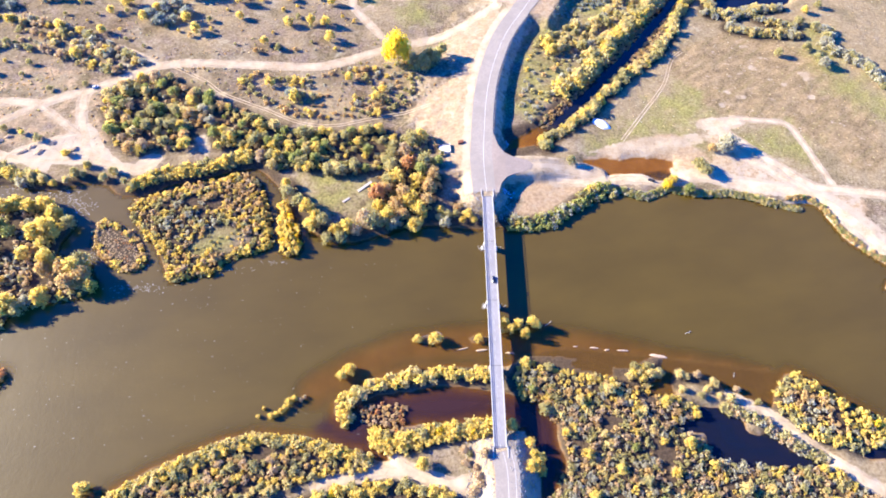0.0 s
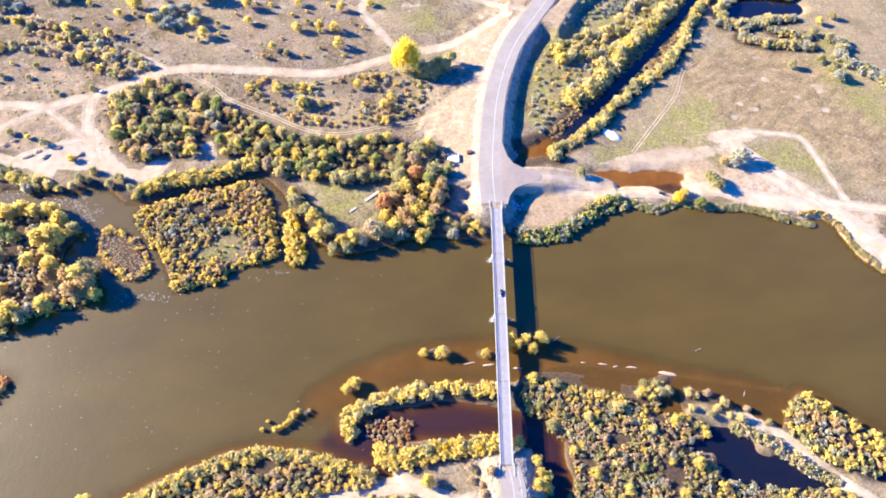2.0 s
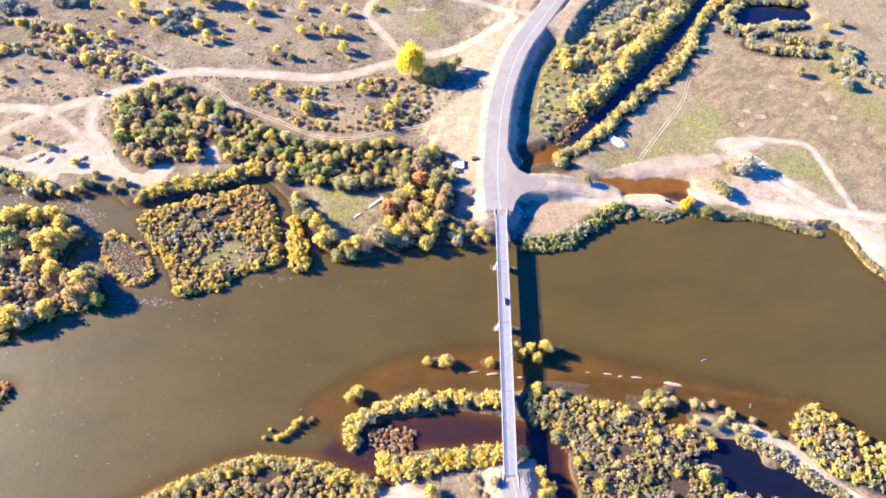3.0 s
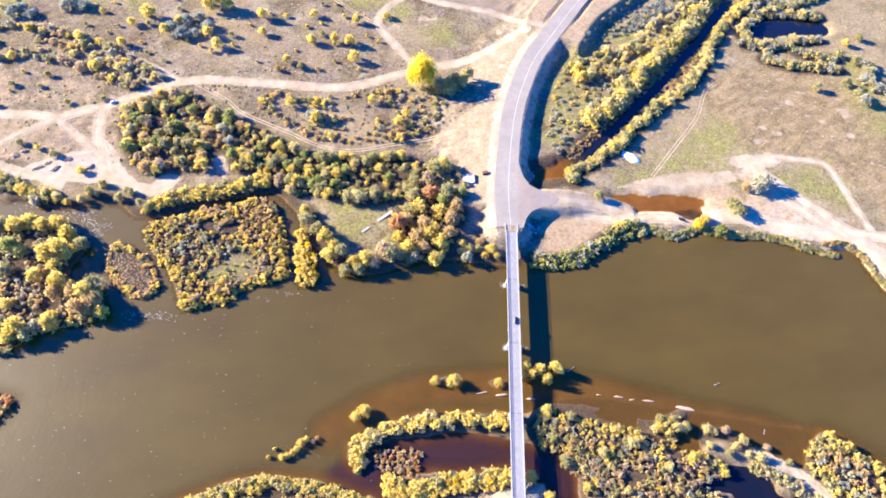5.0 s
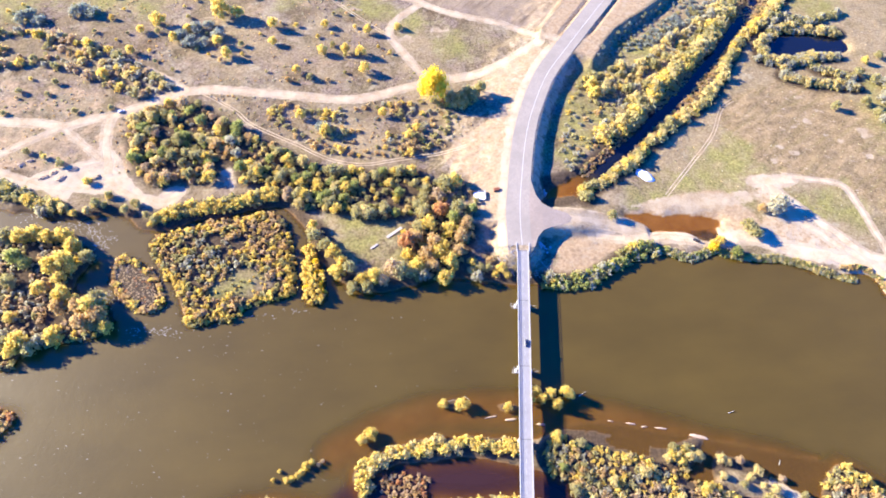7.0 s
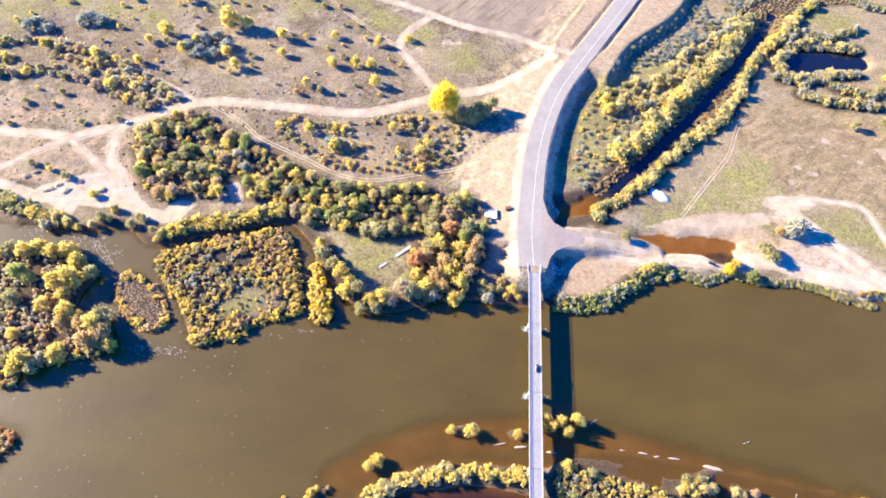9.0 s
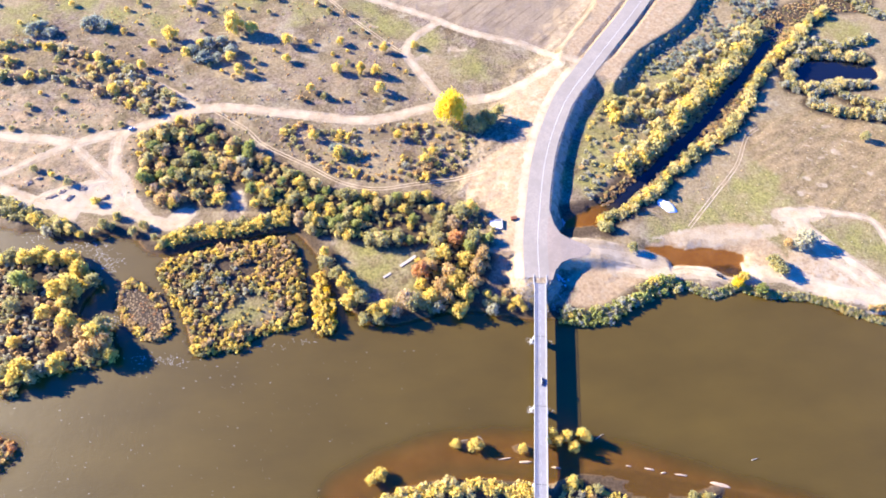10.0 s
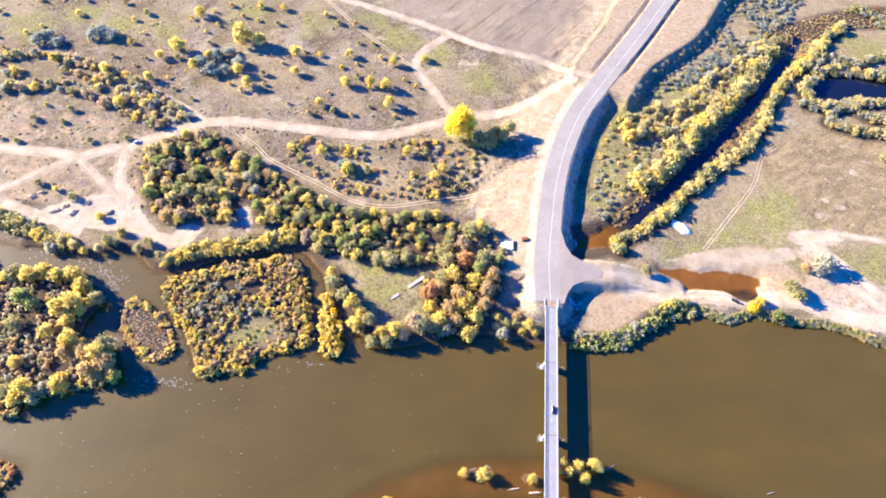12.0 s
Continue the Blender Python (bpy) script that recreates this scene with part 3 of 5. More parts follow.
def ease(v, lo, hi):
    u = np.clip((v - lo) / (hi - lo), 0, 1)
    return u * u * (3 - 2 * u)


def stretch(lo, hi, step, far):
    """Even steps from lo to hi, then growing ones out to the horizon."""
    mid = np.arange(lo, hi + step / 2, step)
    out, s = [], step
    v = 0.0
    while v < far:
        s *= 1.5
        v += s
        out.append(v)
    out = np.array(out)
    return np.r_[(lo - out)[::-1], mid, hi + out]


GX, GY = stretch(-500, 385, 1.7, 4000), stretch(-235, 365, 1.7, 4000)
X, Y = np.meshgrid(GX, GY)
ROUGH = wave(X, Y, 9, 1) * 1.3 + wave(X, Y, 3.7, 2) * 0.7

land = -signed(X, Y, RIVER)
for isle in (ISLE_W, ISLE_B, ISLE_C, ISLE_D, ISLE_E):
    land = np.maximum(land, signed(X, Y, isle) - 1.5)
for x0, y0 in ISLETS:
    land = np.maximum(land, 1.6 - np.hypot((X - x0) * 0.35, Y - y0))
CREEK = CREEK[:2] + [(x + 3, y - 3) for x, y in CREEK[2:]]
creek_d, creek_u = near(X, Y, smooth(CREEK))
land = np.minimum(land, creek_d - (4.6 + 3.4 * np.sin(creek_u * 9) ** 2) * (1 - 0.3 * ease(creek_u, 0.6, 0.95)) * np.where(creek_u < 0.12, 0.75, 1.0))
for pond in (POOL, POND_NE, POND_SE, POND_SE2, PUDDLE):
    land = np.minimum(land, -signed(X, Y, pond))
land = land + ROUGH * 0.8
for bay in (MUD_BAY_E, MUD_BAY_W):
    land = np.where(signed(X, Y, bay) > 0, np.minimum(land, -0.55 + 0.35 * ROUGH), land)
flat = signed(X, Y, MUD_FLAT)
land = np.where(flat > -2, np.clip(land, -0.34 + 0.16 * ROUGH, 0.3), land)
for spit in (SPIT, SPIT_E):
    land = np.maximum(land, np.minimum(signed(X, Y, spit) + 0.5 * ROUGH, 3.0))
shoal, _ = near(X, Y, smooth(SHALLOWS))
high = 2.3 * (1 - np.exp(-np.clip(land, 0, None) / 3.5))
south = ease(-Y, 95, 125)
bed = -3.2 * (1 - np.exp(np.clip(land, None, 0) / (3.0 + 9.0 * south)))
bed = np.maximum(bed, -0.22 - (shoal / 13) ** 2 + 0.22 * wave(X, Y, 14, 5))
bed = np.where((creek_u < 0.2) & (creek_d < 14), np.maximum(bed, -0.4), bed)
bed = np.where(signed(X, Y, PUDDLE) > -3, np.maximum(bed, -0.3), bed)
Z = np.where(land > 0, high, bed)
Z = Z + np.where(land > 2, 0.5 * wave(X, Y, 45, 3) + 0.22 * wave(X, Y, 6, 4), 0) * ease(land, 2, 8)
# the flat north of the river rises to the west of the road
Z += np.where(land > 0, 3.5 * ease(Y, 120, 300) * ease(-X, -60, 60) * ease(land, 0, 30), 0)
# a ditch along the west side of the road where it runs level with the field
road_d, _ = near(X, Y, smooth(ROAD))
plateau = signed(X, Y, PLATEAU)
Z = np.maximum(Z, np.where(plateau > -9, 8.9 + np.clip(plateau * 0.85, -9, 0), -9))


def road_z(u):
    return np.interp(u, [0, 0.12, 0.3, 0.55, 0.75, 1.0], [DECK_Z, DECK_Z, 9.3, 9.4, 9.5, 9.3])


def bank_up(z, line, half, height, slope):
    d, u = near(X, Y, even(line, 4.0))
    if line is ROAD:
        p = smooth(line)
        slope = np.where(X < np.interp(Y, p[:, 1], p[:, 0]), 0.13, slope)
        slope = np.where(Y < 22, 0.8, slope)
    top = height(u) - 0.22
    return np.maximum(z, top - np.clip(d - half, 0, None) * slope * (1 + 0.12 * ROUGH))


EMBANK = [(ROAD, 9.4, road_z, 0.8), (ROAD_S, 8.2, lambda u: DECK_Z + 0 * u, 0.7),
          (RAMP, 7.2, lambda u: np.interp(u, [0, 0.25, 0.5, 0.75, 1], [9.1, 8.9, 7.6, 4.2, 2.2]), 0.9)]
before = Z.copy()
for line, half, height, slope in EMBANK:
    Z = bank_up(Z, line, half, height, slope)
raised = Z - before
ditch = (1 - ease(np.abs(road_d - 10.6), 0.4, 1.7)) * ease(Y, 206, 222)
Z = Z - 1.5 * ditch
# the channel under the bridge stays open
under = (np.abs(X) < 14) & (Y < -6) & (Y > BRIDGE_END + 5)
Z = np.where(under, np.minimum(Z, np.maximum(before, np.maximum(DECK_Z - (-Y) * 0.62, DECK_Z - (Y - BRIDGE_END) * 0.75))), Z)


def height_at(x, y):
    """Ground height by bilinear lookup."""
    x, y = np.asarray(x, float), np.asarray(y, float)
    i = np.clip(np.searchsorted(GX, x) - 1, 0, len(GX) - 2)
    j = np.clip(np.searchsorted(GY, y) - 1, 0, len(GY) - 2)
    f, g = (x - GX[i]) / (GX[i + 1] - GX[i]), (y - GY[j]) / (GY[j + 1] - GY[j])
    return (Z[j, i] * (1 - f) + Z[j, i + 1] * f) * (1 - g) + (Z[j + 1, i] * (1 - f) + Z[j + 1, i + 1] * f) * g


def mesh_from(name, verts, faces, smoothed=False):
    """A mesh from arrays of places and of triangles or quads."""
    me = bpy.data.meshes.new(name)
    verts, faces = np.asarray(verts, np.float32), np.asarray(faces, np.int32)
    n, k = faces.shape
    me.vertices.add(len(verts))
    me.vertices.foreach_set("co", verts.ravel())
    me.loops.add(n * k)
    me.loops.foreach_set("vertex_index", faces.ravel())
    me.polygons.add(n)
    me.polygons.foreach_set("loop_start", np.arange(0, n * k, k, dtype=np.int32))
    me.polygons.foreach_set("loop_total", np.full(n, k, np.int32))
    me.polygons.foreach_set("use_smooth", np.full(n, smoothed))
    me.update(calc_edges=True)
    return me


def grid_faces(rows, cols):
    i = np.arange(rows * cols).reshape(rows, cols)
    return np.stack([i[:-1, :-1], i[:-1, 1:], i[1:, 1:], i[1:, :-1]], -1).reshape(-1, 4)


def set_attr(me, name, values):
    a = me.attributes.new(name, "FLOAT", "POINT")
    a.data.foreach_set("value", np.asarray(values, np.float32).ravel())


# where the ground is sand, green or under bushes
TRACKS = [("TRACK_MAIN", TRACK_MAIN, 3.6), ("TRACK_FORK", TRACK_FORK, 2.2), ("TRACK_LINK", TRACK_LINK, 2.0), ("TRACK_SHORE", TRACK_SHORE, 4.0),
          ("TRACK_WEST", TRACK_WEST, 2.2), ("TRACK_MID", TRACK_MID, 1.6), ("TRACK_SPUR", TRACK_SPUR, 1.3), ("TRACK_NORTH", TRACK_NORTH, 2.2),
          ("TRACK_LOOP", TRACK_LOOP, 2.5), ("TRACK_EAST", TRACK_EAST, 5.5), ("TRACK_EAST2", TRACK_EAST2, 3.2), ("TRACK_EASTSIDE", [(182, 66), (192, 45), (212, 26), (236, 6), (252, -8), (270, -30)], 2.4), ("TRACK_EASTLOOP", TRACK_EASTLOOP, 1.7), ("TRACK_EASTEND", [(171, 71), (180, 72.5), (191, 72), (200, 75)], 4.5),
          ("TRACK_RAMP", [(28, 28), (42, 29), (60, 28), (84, 20)], 4.2), ("TRACK_SE", TRACK_SE, 3.4), ("TRACK_S", TRACK_S, 4.5), ("TRACK_S2", TRACK_S2, 3.0)]
sandy = np.zeros_like(Z)
for _, line, half in TRACKS:
    d, _ = near(X, Y, smooth(line))
    sandy = np.maximum(sandy, 1 - ease(d, half * 0.7, half + 3.5))
for area, amount in ((SAND_ROAD, 0.30), (SAND_E, 0.52), (SAND_E_NARROW, 0.65), (SAND_BANK, 0.40), (SAND_DUNE, 0.72), (SAND_W, 1.0), (SAND_WOOD, 0.62), (SAND_S, 0.5), (PLATEAU, 0.42)):
    sandy = np.maximum(sandy, amount * ease(signed(X, Y, area), -4, 4))
for x0, y0, r in ((-96, 207, 6), (-66, 217, 5), (-10, 170, 9), *WHITE_SPOTS):
    sandy = np.maximum(sandy, 0.62 - 0.62 * ease(np.hypot((X - x0) * 0.6, Y - y0) + r * 0.6 * wave(X, Y, 5, 8), r * 0.5, r * 1.4))
sandy = np.maximum(sandy, ease(raised, 0.3, 1.5) * np.where(X < np.interp(Y, [p[1] for p in ROAD], [p[0] for p in ROAD]), 0.45, 0.6))
shoulder = (1 - ease(np.abs(road_d - 11.0), 2.0, 4.5)) * (X < np.interp(Y, [p[1] for p in ROAD], [p[0] for p in ROAD])) * ease(Y, -5, 10) * (1 - ease(Y, 190, 215))
sandy = np.maximum(sandy, 0.95 * shoulder)
pale = np.maximum(shoulder, 0)
for area in (SAND_W, SAND_E, SAND_DUNE, SAND_WOOD):
    pale = np.maximum(pale, ease(signed(X, Y, area), -4, 3))
soil = np.zeros_like(Z)
for area, amount in ((SAND_ROAD, 0.95), (SAND_BANK, 0.9), (PLATEAU, 0.75), (SAND_E, 0.8), (SAND_S, 0.8), (GRASSLAND, 0.3), ([(-480, 60), (-250, 60), (-260, 100), (-300, 130), (-480, 150)], 0.5)):
    soil = np.maximum(soil, amount * ease(signed(X, Y, area), -6, 6))
sandy = np.maximum(sandy, 0.75 * ease(-np.abs(land - 1.0), -1.6, -0.3) * ease(X, 70, 110) * ease(Y, -100, -60) * ease(-Y, -45, -30))
green = np.zeros_like(Z)
for x0, y0 in GREENS:
    green = np.maximum(green, 0.95 - np.hypot((X - x0) * 0.8, Y - y0) / 30)
field = ease(signed(X, Y, FIELD), -6, 6)
meadow = ease(signed(X, Y, MEADOW_BROWN), -8, 8)
straw = ease(X, 80, 150) * ease(Y, 0, 40)
mud = np.maximum(ease(flat, -2, 2), ease(signed(X, Y, MUD_W), -3, 3))
for x0, y0 in ISLETS:
    mud = np.maximum(mud, 1 - ease(np.hypot((X - x0) * 0.4, Y - y0), 4, 7))
sandy = sandy * (1 - 0.8 * mud)
wet = (1 - ease(Z, -0.15, 0.25)) * (1 - 0.5 * ease(flat, -3, 1))

# ---- the ground, the water ----


def structure(name, me, mat, label, category):
    me.materials.append(mat)
    return tagged(new(name, me), label, category, kind="structure")


# dark floor mask under thickets, hedges and creek banks, painted-in shade included
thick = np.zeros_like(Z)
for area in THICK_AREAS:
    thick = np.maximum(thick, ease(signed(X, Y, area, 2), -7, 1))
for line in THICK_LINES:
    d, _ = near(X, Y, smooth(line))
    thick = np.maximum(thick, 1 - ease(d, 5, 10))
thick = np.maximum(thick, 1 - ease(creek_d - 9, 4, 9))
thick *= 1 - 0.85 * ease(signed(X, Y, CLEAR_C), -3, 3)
ground_mesh = mesh_from("ground", np.stack([X, Y, Z], -1).reshape(-1, 3), grid_faces(*X.shape), True)
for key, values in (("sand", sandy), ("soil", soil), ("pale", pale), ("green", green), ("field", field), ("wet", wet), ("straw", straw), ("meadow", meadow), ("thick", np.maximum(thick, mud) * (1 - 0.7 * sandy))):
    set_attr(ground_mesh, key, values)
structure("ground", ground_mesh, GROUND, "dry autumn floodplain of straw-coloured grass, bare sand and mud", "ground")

keep = slice(None, None, 2)
WX, WY = X[keep, keep], Y[keep, keep]
WZ = Z[keep, keep]
water_mesh = mesh_from("water", np.stack([WX, WY, 0 * WX], -1).reshape(-1, 3), grid_faces(*WX.shape), True)
murk = 0.4 + 0.6 * ease(-WZ, -0.2, 2.2)
# ponds and creek take the navy tone, which also holds the shade on them
still = np.zeros_like(WX)
for pond in (POND_NE, POND_SE, POND_SE2):
    still = np.maximum(still, ease(signed(WX, WY, pond), -8, -4))
wcreek, wshare = near(WX, WY, smooth(CREEK))
still = np.maximum(still, (1 - ease(wcreek, 14, 18)) * ease(wshare, 0.17, 0.24))
red = np.maximum(ease(signed(WX, WY, BACKWATER_AREA), -6, 3), 0.6 * ease(signed(WX, WY, POOL), -4, 1))
pool_end = (1 - ease(wcreek, 10, 14)) * (1 - ease(wshare, 0.13, 0.2))
pool_end = np.maximum(pool_end, ease(signed(WX, WY, PUDDLE), -6, -2))
set_attr(water_mesh, "murk", np.maximum(murk * (1 - 0.6 * pool_end), 0.9 * still))
set_attr(water_mesh, "still", still)
set_attr(water_mesh, "red", red)
structure("water", water_mesh, WATER, "muddy brown river with red-brown sandy shallows", "river")


def ribbon(name, line, half, lift, mat, label, category, heights=None, ragged=0.0, across=3, gap=2.0, side=0.0):
    """A strip of road along a line, with turned-down edges."""
    p = even(line, gap)
    t = np.gradient(p, axis=0)
    t /= np.hypot(*t.T)[:, None]
    nrm = np.stack([-t[:, 1], t[:, 0]], 1)
    n = len(p)
    u = np.linspace(0, 1, n)
    lo = half * (1 + ragged * wave(p[:, 0] + 500, p[:, 1], 7, 21)) - side
    hi = half * (1 + ragged * wave(p[:, 0], p[:, 1] + 900, 7, 22)) + side
    cols = []
    sink = 0.16 if heights is None else 0.0
    for k, f in enumerate(np.linspace(0, 1, across)):
        q = p + nrm * (-lo + (lo + hi) * f)[:, None]
        z = (heights(u) if heights else height_at(q[:, 0], q[:, 1])) + lift - (sink if k in (0, across - 1) and across > 2 else 0)
        cols.append(np.c_[q, z])
    first, last = cols[0] - [0, 0, 0.5], cols[-1] - [0, 0, 0.5]
    v = np.stack([first, *cols, last], 1)
    me = mesh_from(name, v.reshape(-1, 3), grid_faces(n, across + 2)[:, ::-1])
    return structure(name, me, mat, label, category)


ribbon("road", ROAD, 8.2, 0.04, ASPHALT, "pale grey worn asphalt road curving on an embankment", "road", road_z, 0.03)
ribbon("road_south", ROAD_S, 7.0, 0.04, ASPHALT, "pale grey asphalt approach road behind the bridge", "road", lambda u: DECK_Z + 0 * u, 0.03)
for name, line, half in TRACKS:
    ribbon("dirt_track", line, half, 0.06, WHITE_SAND if "EAST" in name else SAND, "pale bare sand track worn through dry grass", "dirt track", None, 0.4, 5)
for side in (-1.0, 1.0):
    for line in (TRACK_RUTS, TRACK_FAINT, TRACK_FIELD):
        ribbon("wheel_rut", line, 0.4, 0.10, SAND, "narrow sandy wheel rut in dry grass", "wheel rut", None, 0.3, 2, 2.0, side * 1.1)

# ---- trees and bushes ----


def ico():
    bm = bmesh.new()
    bmesh.ops.create_icosphere(bm, subdivisions=1, radius=1)
    v = np.array([p.co[:] for p in bm.verts])
    f = np.array([[q.index for q in p.verts] for p in bm.faces])
    bm.free()
    return v, f


ICO_V, ICO_F = ico()


def crown_arrays(seed, blobs, leaves, tall, leaf, ragged=0.35):
    """Places and triangles of a crown about one metre in radius: uneven clumps, covered with small leaf sprays."""
    rng = np.random.RandomState(seed)
    verts, tris, base = [], [], 0
    centres, radii = [], []
    for k in range(blobs):
        ang, rad = k * 2.4 + rng.rand(), math.sqrt((k + 0.3) / blobs) * 0.74
        h = (1.0 - 0.75 * rad ** 1.5 - 0.25 * rng.rand()) * tall * 0.85
        centres.append((math.cos(ang) * rad, math.sin(ang) * rad, h))
        radii.append(0.32 + 0.16 * rng.rand())
    centres, radii = np.array(centres), np.array(radii)
    for c, r in zip(centres, radii):
        v = ICO_V * (r * 0.58) * (1 + ragged * (rng.rand(len(ICO_V), 1) - 0.5)) + c
        verts.append(v)
        tris.append(ICO_F + base)
        base += len(v)
    pick = rng.choice(blobs, leaves, p=radii ** 2 / (radii ** 2).sum())
    d = rng.randn(leaves, 3)
    d[:, 2] = d[:, 2] * 0.9 + 0.25
    d /= np.linalg.norm(d, axis=1)[:, None]
    at = centres[pick] + d * (radii[pick] * (0.68 + 0.55 * rng.rand(leaves)))[:, None]
    way = d * 0.75 + rng.randn(leaves, 3) * 0.55
    a = np.cross(way, rng.randn(leaves, 3))
    a /= np.linalg.norm(a, axis=1)[:, None]
    b = np.cross(way, a)
    b /= np.linalg.norm(b, axis=1)[:, None]
    size = 1.25 * leaf * (0.6 + 0.8 * rng.rand(leaves, 1))
    quad = np.stack([at - a * size, at - b * size * 0.7, at + a * size, at + b * size * 0.9], 1)
    verts.append(quad.reshape(-1, 3))
    i = base + 4 * np.arange(leaves)[:, None]
    tris.append(np.concatenate([i + [0, 1, 2], i + [0, 2, 3]]))
    return np.vstack(verts), np.vstack(tris)


BUSHES = [crown_arrays(100 + k, 8, 165, 1.5, 0.118) for k in range(8)]
SMALL = [crown_arrays(140 + k, 5, 80, 1.4, 0.155) for k in range(6)]
TUFTS = [crown_arrays(170 + k, 2, 22, 0.7, 0.26) for k in range(5)]


def trunk_mesh(name, height, radius, limbs, seed):
    """A tapered trunk with a few limbs that reach into the crown."""
    rng = random.Random(seed)
    bm = bmesh.new()

    def cone(a, b, r0, r1):
        a, b = Vector(a), Vector(b)
        m = Matrix.Translation((a + b) / 2) @ (b - a).to_track_quat("Z", "Y").to_matrix().to_4x4()
        bmesh.ops.create_cone(bm, segments=6, radius1=r0, radius2=r1, depth=(b - a).length, cap_ends=True, matrix=m)

    bend = (rng.uniform(-0.1, 0.1) * height, rng.uniform(-0.1, 0.1) * height, height * 0.55)
    cone((0, 0, -0.4), bend, radius, radius * 0.6)
    cone(bend, (bend[0] * 1.4, bend[1] * 1.4, height), radius * 0.6, radius * 0.2)
    for k in range(limbs):
        s = 0.35 + 0.5 * k / max(1, limbs)
        a = (bend[0] * s, bend[1] * s, height * s)
        ang = k * 2.4 + rng.random()
        cone(a, (a[0] + math.cos(ang) * height * 0.3, a[1] + math.sin(ang) * height * 0.3, a[2] + height * 0.28), radius * 0.4, radius * 0.12)
    me = bpy.data.meshes.new(name)
    bm.to_mesh(me)
    bm.free()
    me.materials.append(BARK)
    return me


TRUNKS = [trunk_mesh("trunk", 0.8, 0.05, 4, 5 + k) for k in range(3)]
CROWNS = {}
for kind in KINDS:
    for k in range(4):
        v, f = crown_arrays(300 + 11 * k + len(kind), 13, 440, 1.7, 0.085)
        me = mesh_from("crown", v, f)
        me.materials.append(LEAVES[kind])
        CROWNS[kind, k] = me


def tree(name, x, y, r, kind, label, category, group, tall=1.0):
    """One tree: an Empty at its foot, with a trunk and a crown."""
    foot = new(name)
    foot.empty_display_size = 0.3
    foot.matrix_world = pose(x, y, max(-0.15, float(height_at(x, y))), 0, 0, rng.uniform(0, 360)) @ Matrix.Diagonal((r, r, r * tall, 1))
    for part_name, me in (("trunk", TRUNKS[rng.randrange(3)]), ("crown", CROWNS[kind, rng.randrange(4)])):
        ob = new(part_name, me)
        ob.parent = foot
    return tagged(foot, label, category, group)


def thicket(name, spots, label, category, templates, tall=1.0):
    """Many bushes that nobody could count, as one mesh. spots: x, y, radius, leaf kind."""
    used = sorted({s[3] for s in spots})
    verts, tris, mats, base = [], [], [], 0
    lift = np.maximum(height_at([s[0] for s in spots], [s[1] for s in spots]), -0.15)
    for (x, y, r, kind), z in zip(spots, lift):
        v, f = templates[rng.randrange(len(templates))]
        a = rng.uniform(0, 6.28)
        ca, sa = math.cos(a) * r, math.sin(a) * r
        t = tall * rng.uniform(0.88, 1.12)
        verts.append(np.c_[v[:, 0] * ca - v[:, 1] * sa + x, v[:, 0] * sa + v[:, 1] * ca + y, v[:, 2] * r * t + z - 0.3 * r])
        tris.append(f + base)
        mats.append(np.full(len(f), used.index(kind), np.int32))
        base += len(v)
    me = mesh_from(name, np.vstack(verts), np.vstack(tris))
    for kind in used:
        me.materials.append(LEAVES[kind])
    me.polygons.foreach_set("material_index", np.concatenate(mats))
    return tagged(new(name, me), label, category, kind="stuff")


rng = random.Random(7)


def pick(mixture):
    kinds, weights = zip(*mixture.items())
    return rng.choices(kinds, weights)[0]


def fill(area, gap, r0, r1, mixture, gaps=0.0, seed=0, ring=None, rim=5.5):
    """Spots spread over an area, no two nearer than gap times their size. ring: another mixture for the rim."""
    p = smooth(area, 3, True)
    (x0, y0), (x1, y1) = p.min(0), p.max(0)
    spots, cells = [], {}
    tries = int((x1 - x0) * (y1 - y0) / (gap * gap) * 5)
    xs = np.array([rng.uniform(x0, x1) for _ in range(tries)])
    ys = np.array([rng.uniform(y0, y1) for _ in range(tries)])
    ok = inside(xs, ys, p)
    edge, _ = near(xs, ys, np.vstack([p, p[:1]]))
    clear = wave(xs, ys, 16, 60 + seed) + 0.5 * wave(xs, ys, 7, 61 + seed)
    for x, y, o, e, c in zip(xs, ys, ok, edge, clear):
        if not o or (e > 5 and c < gaps - 1):
            continue
        i, j = int(x // gap), int(y // gap)
        if any((x - a) ** 2 + (y - b) ** 2 < gap * gap for di in (-1, 0, 1) for dj in (-1, 0, 1) for a, b in cells.get((i + di, j + dj), ())):
            continue
        cells.setdefault((i, j), []).append((x, y))
        m = ring if ring and e < rim else mixture
        spots.append((x, y, (r0 + (r1 - r0) * rng.random() ** 1.6) * (0.9 if e > 6 else 1.0), pick(m)))
    return spots


def along(line, half, gap, r0, r1, mixture):
    """Spots in a band along a line."""
    spots = []
    p = even(line, gap)
    t = np.gradient(p, axis=0)
    for (x, y), (tx, ty) in zip(p, t):
        n = math.hypot(tx, ty)
        for _ in range(max(1, round(half / gap * 1.6))):
            s = rng.uniform(-half, half)
            j = rng.uniform(-gap, gap) * 0.4
            spots.append((x - ty / n * s + tx / n * j, y + tx / n * s + ty / n * j, rng.uniform(r0, r1), pick(mixture)))
    return spots


MIX = {"yellow": 4, "olive": 4, "green": 2, "brown": 1}
GOLDEN = {"yellow": 7, "olive": 2.5, "gold": 0.3}
WOODS = {"olive": 5, "straw": 4, "yellow": 3, "green": 2, "brown": 2, "mauve": 1, "grey": 1}

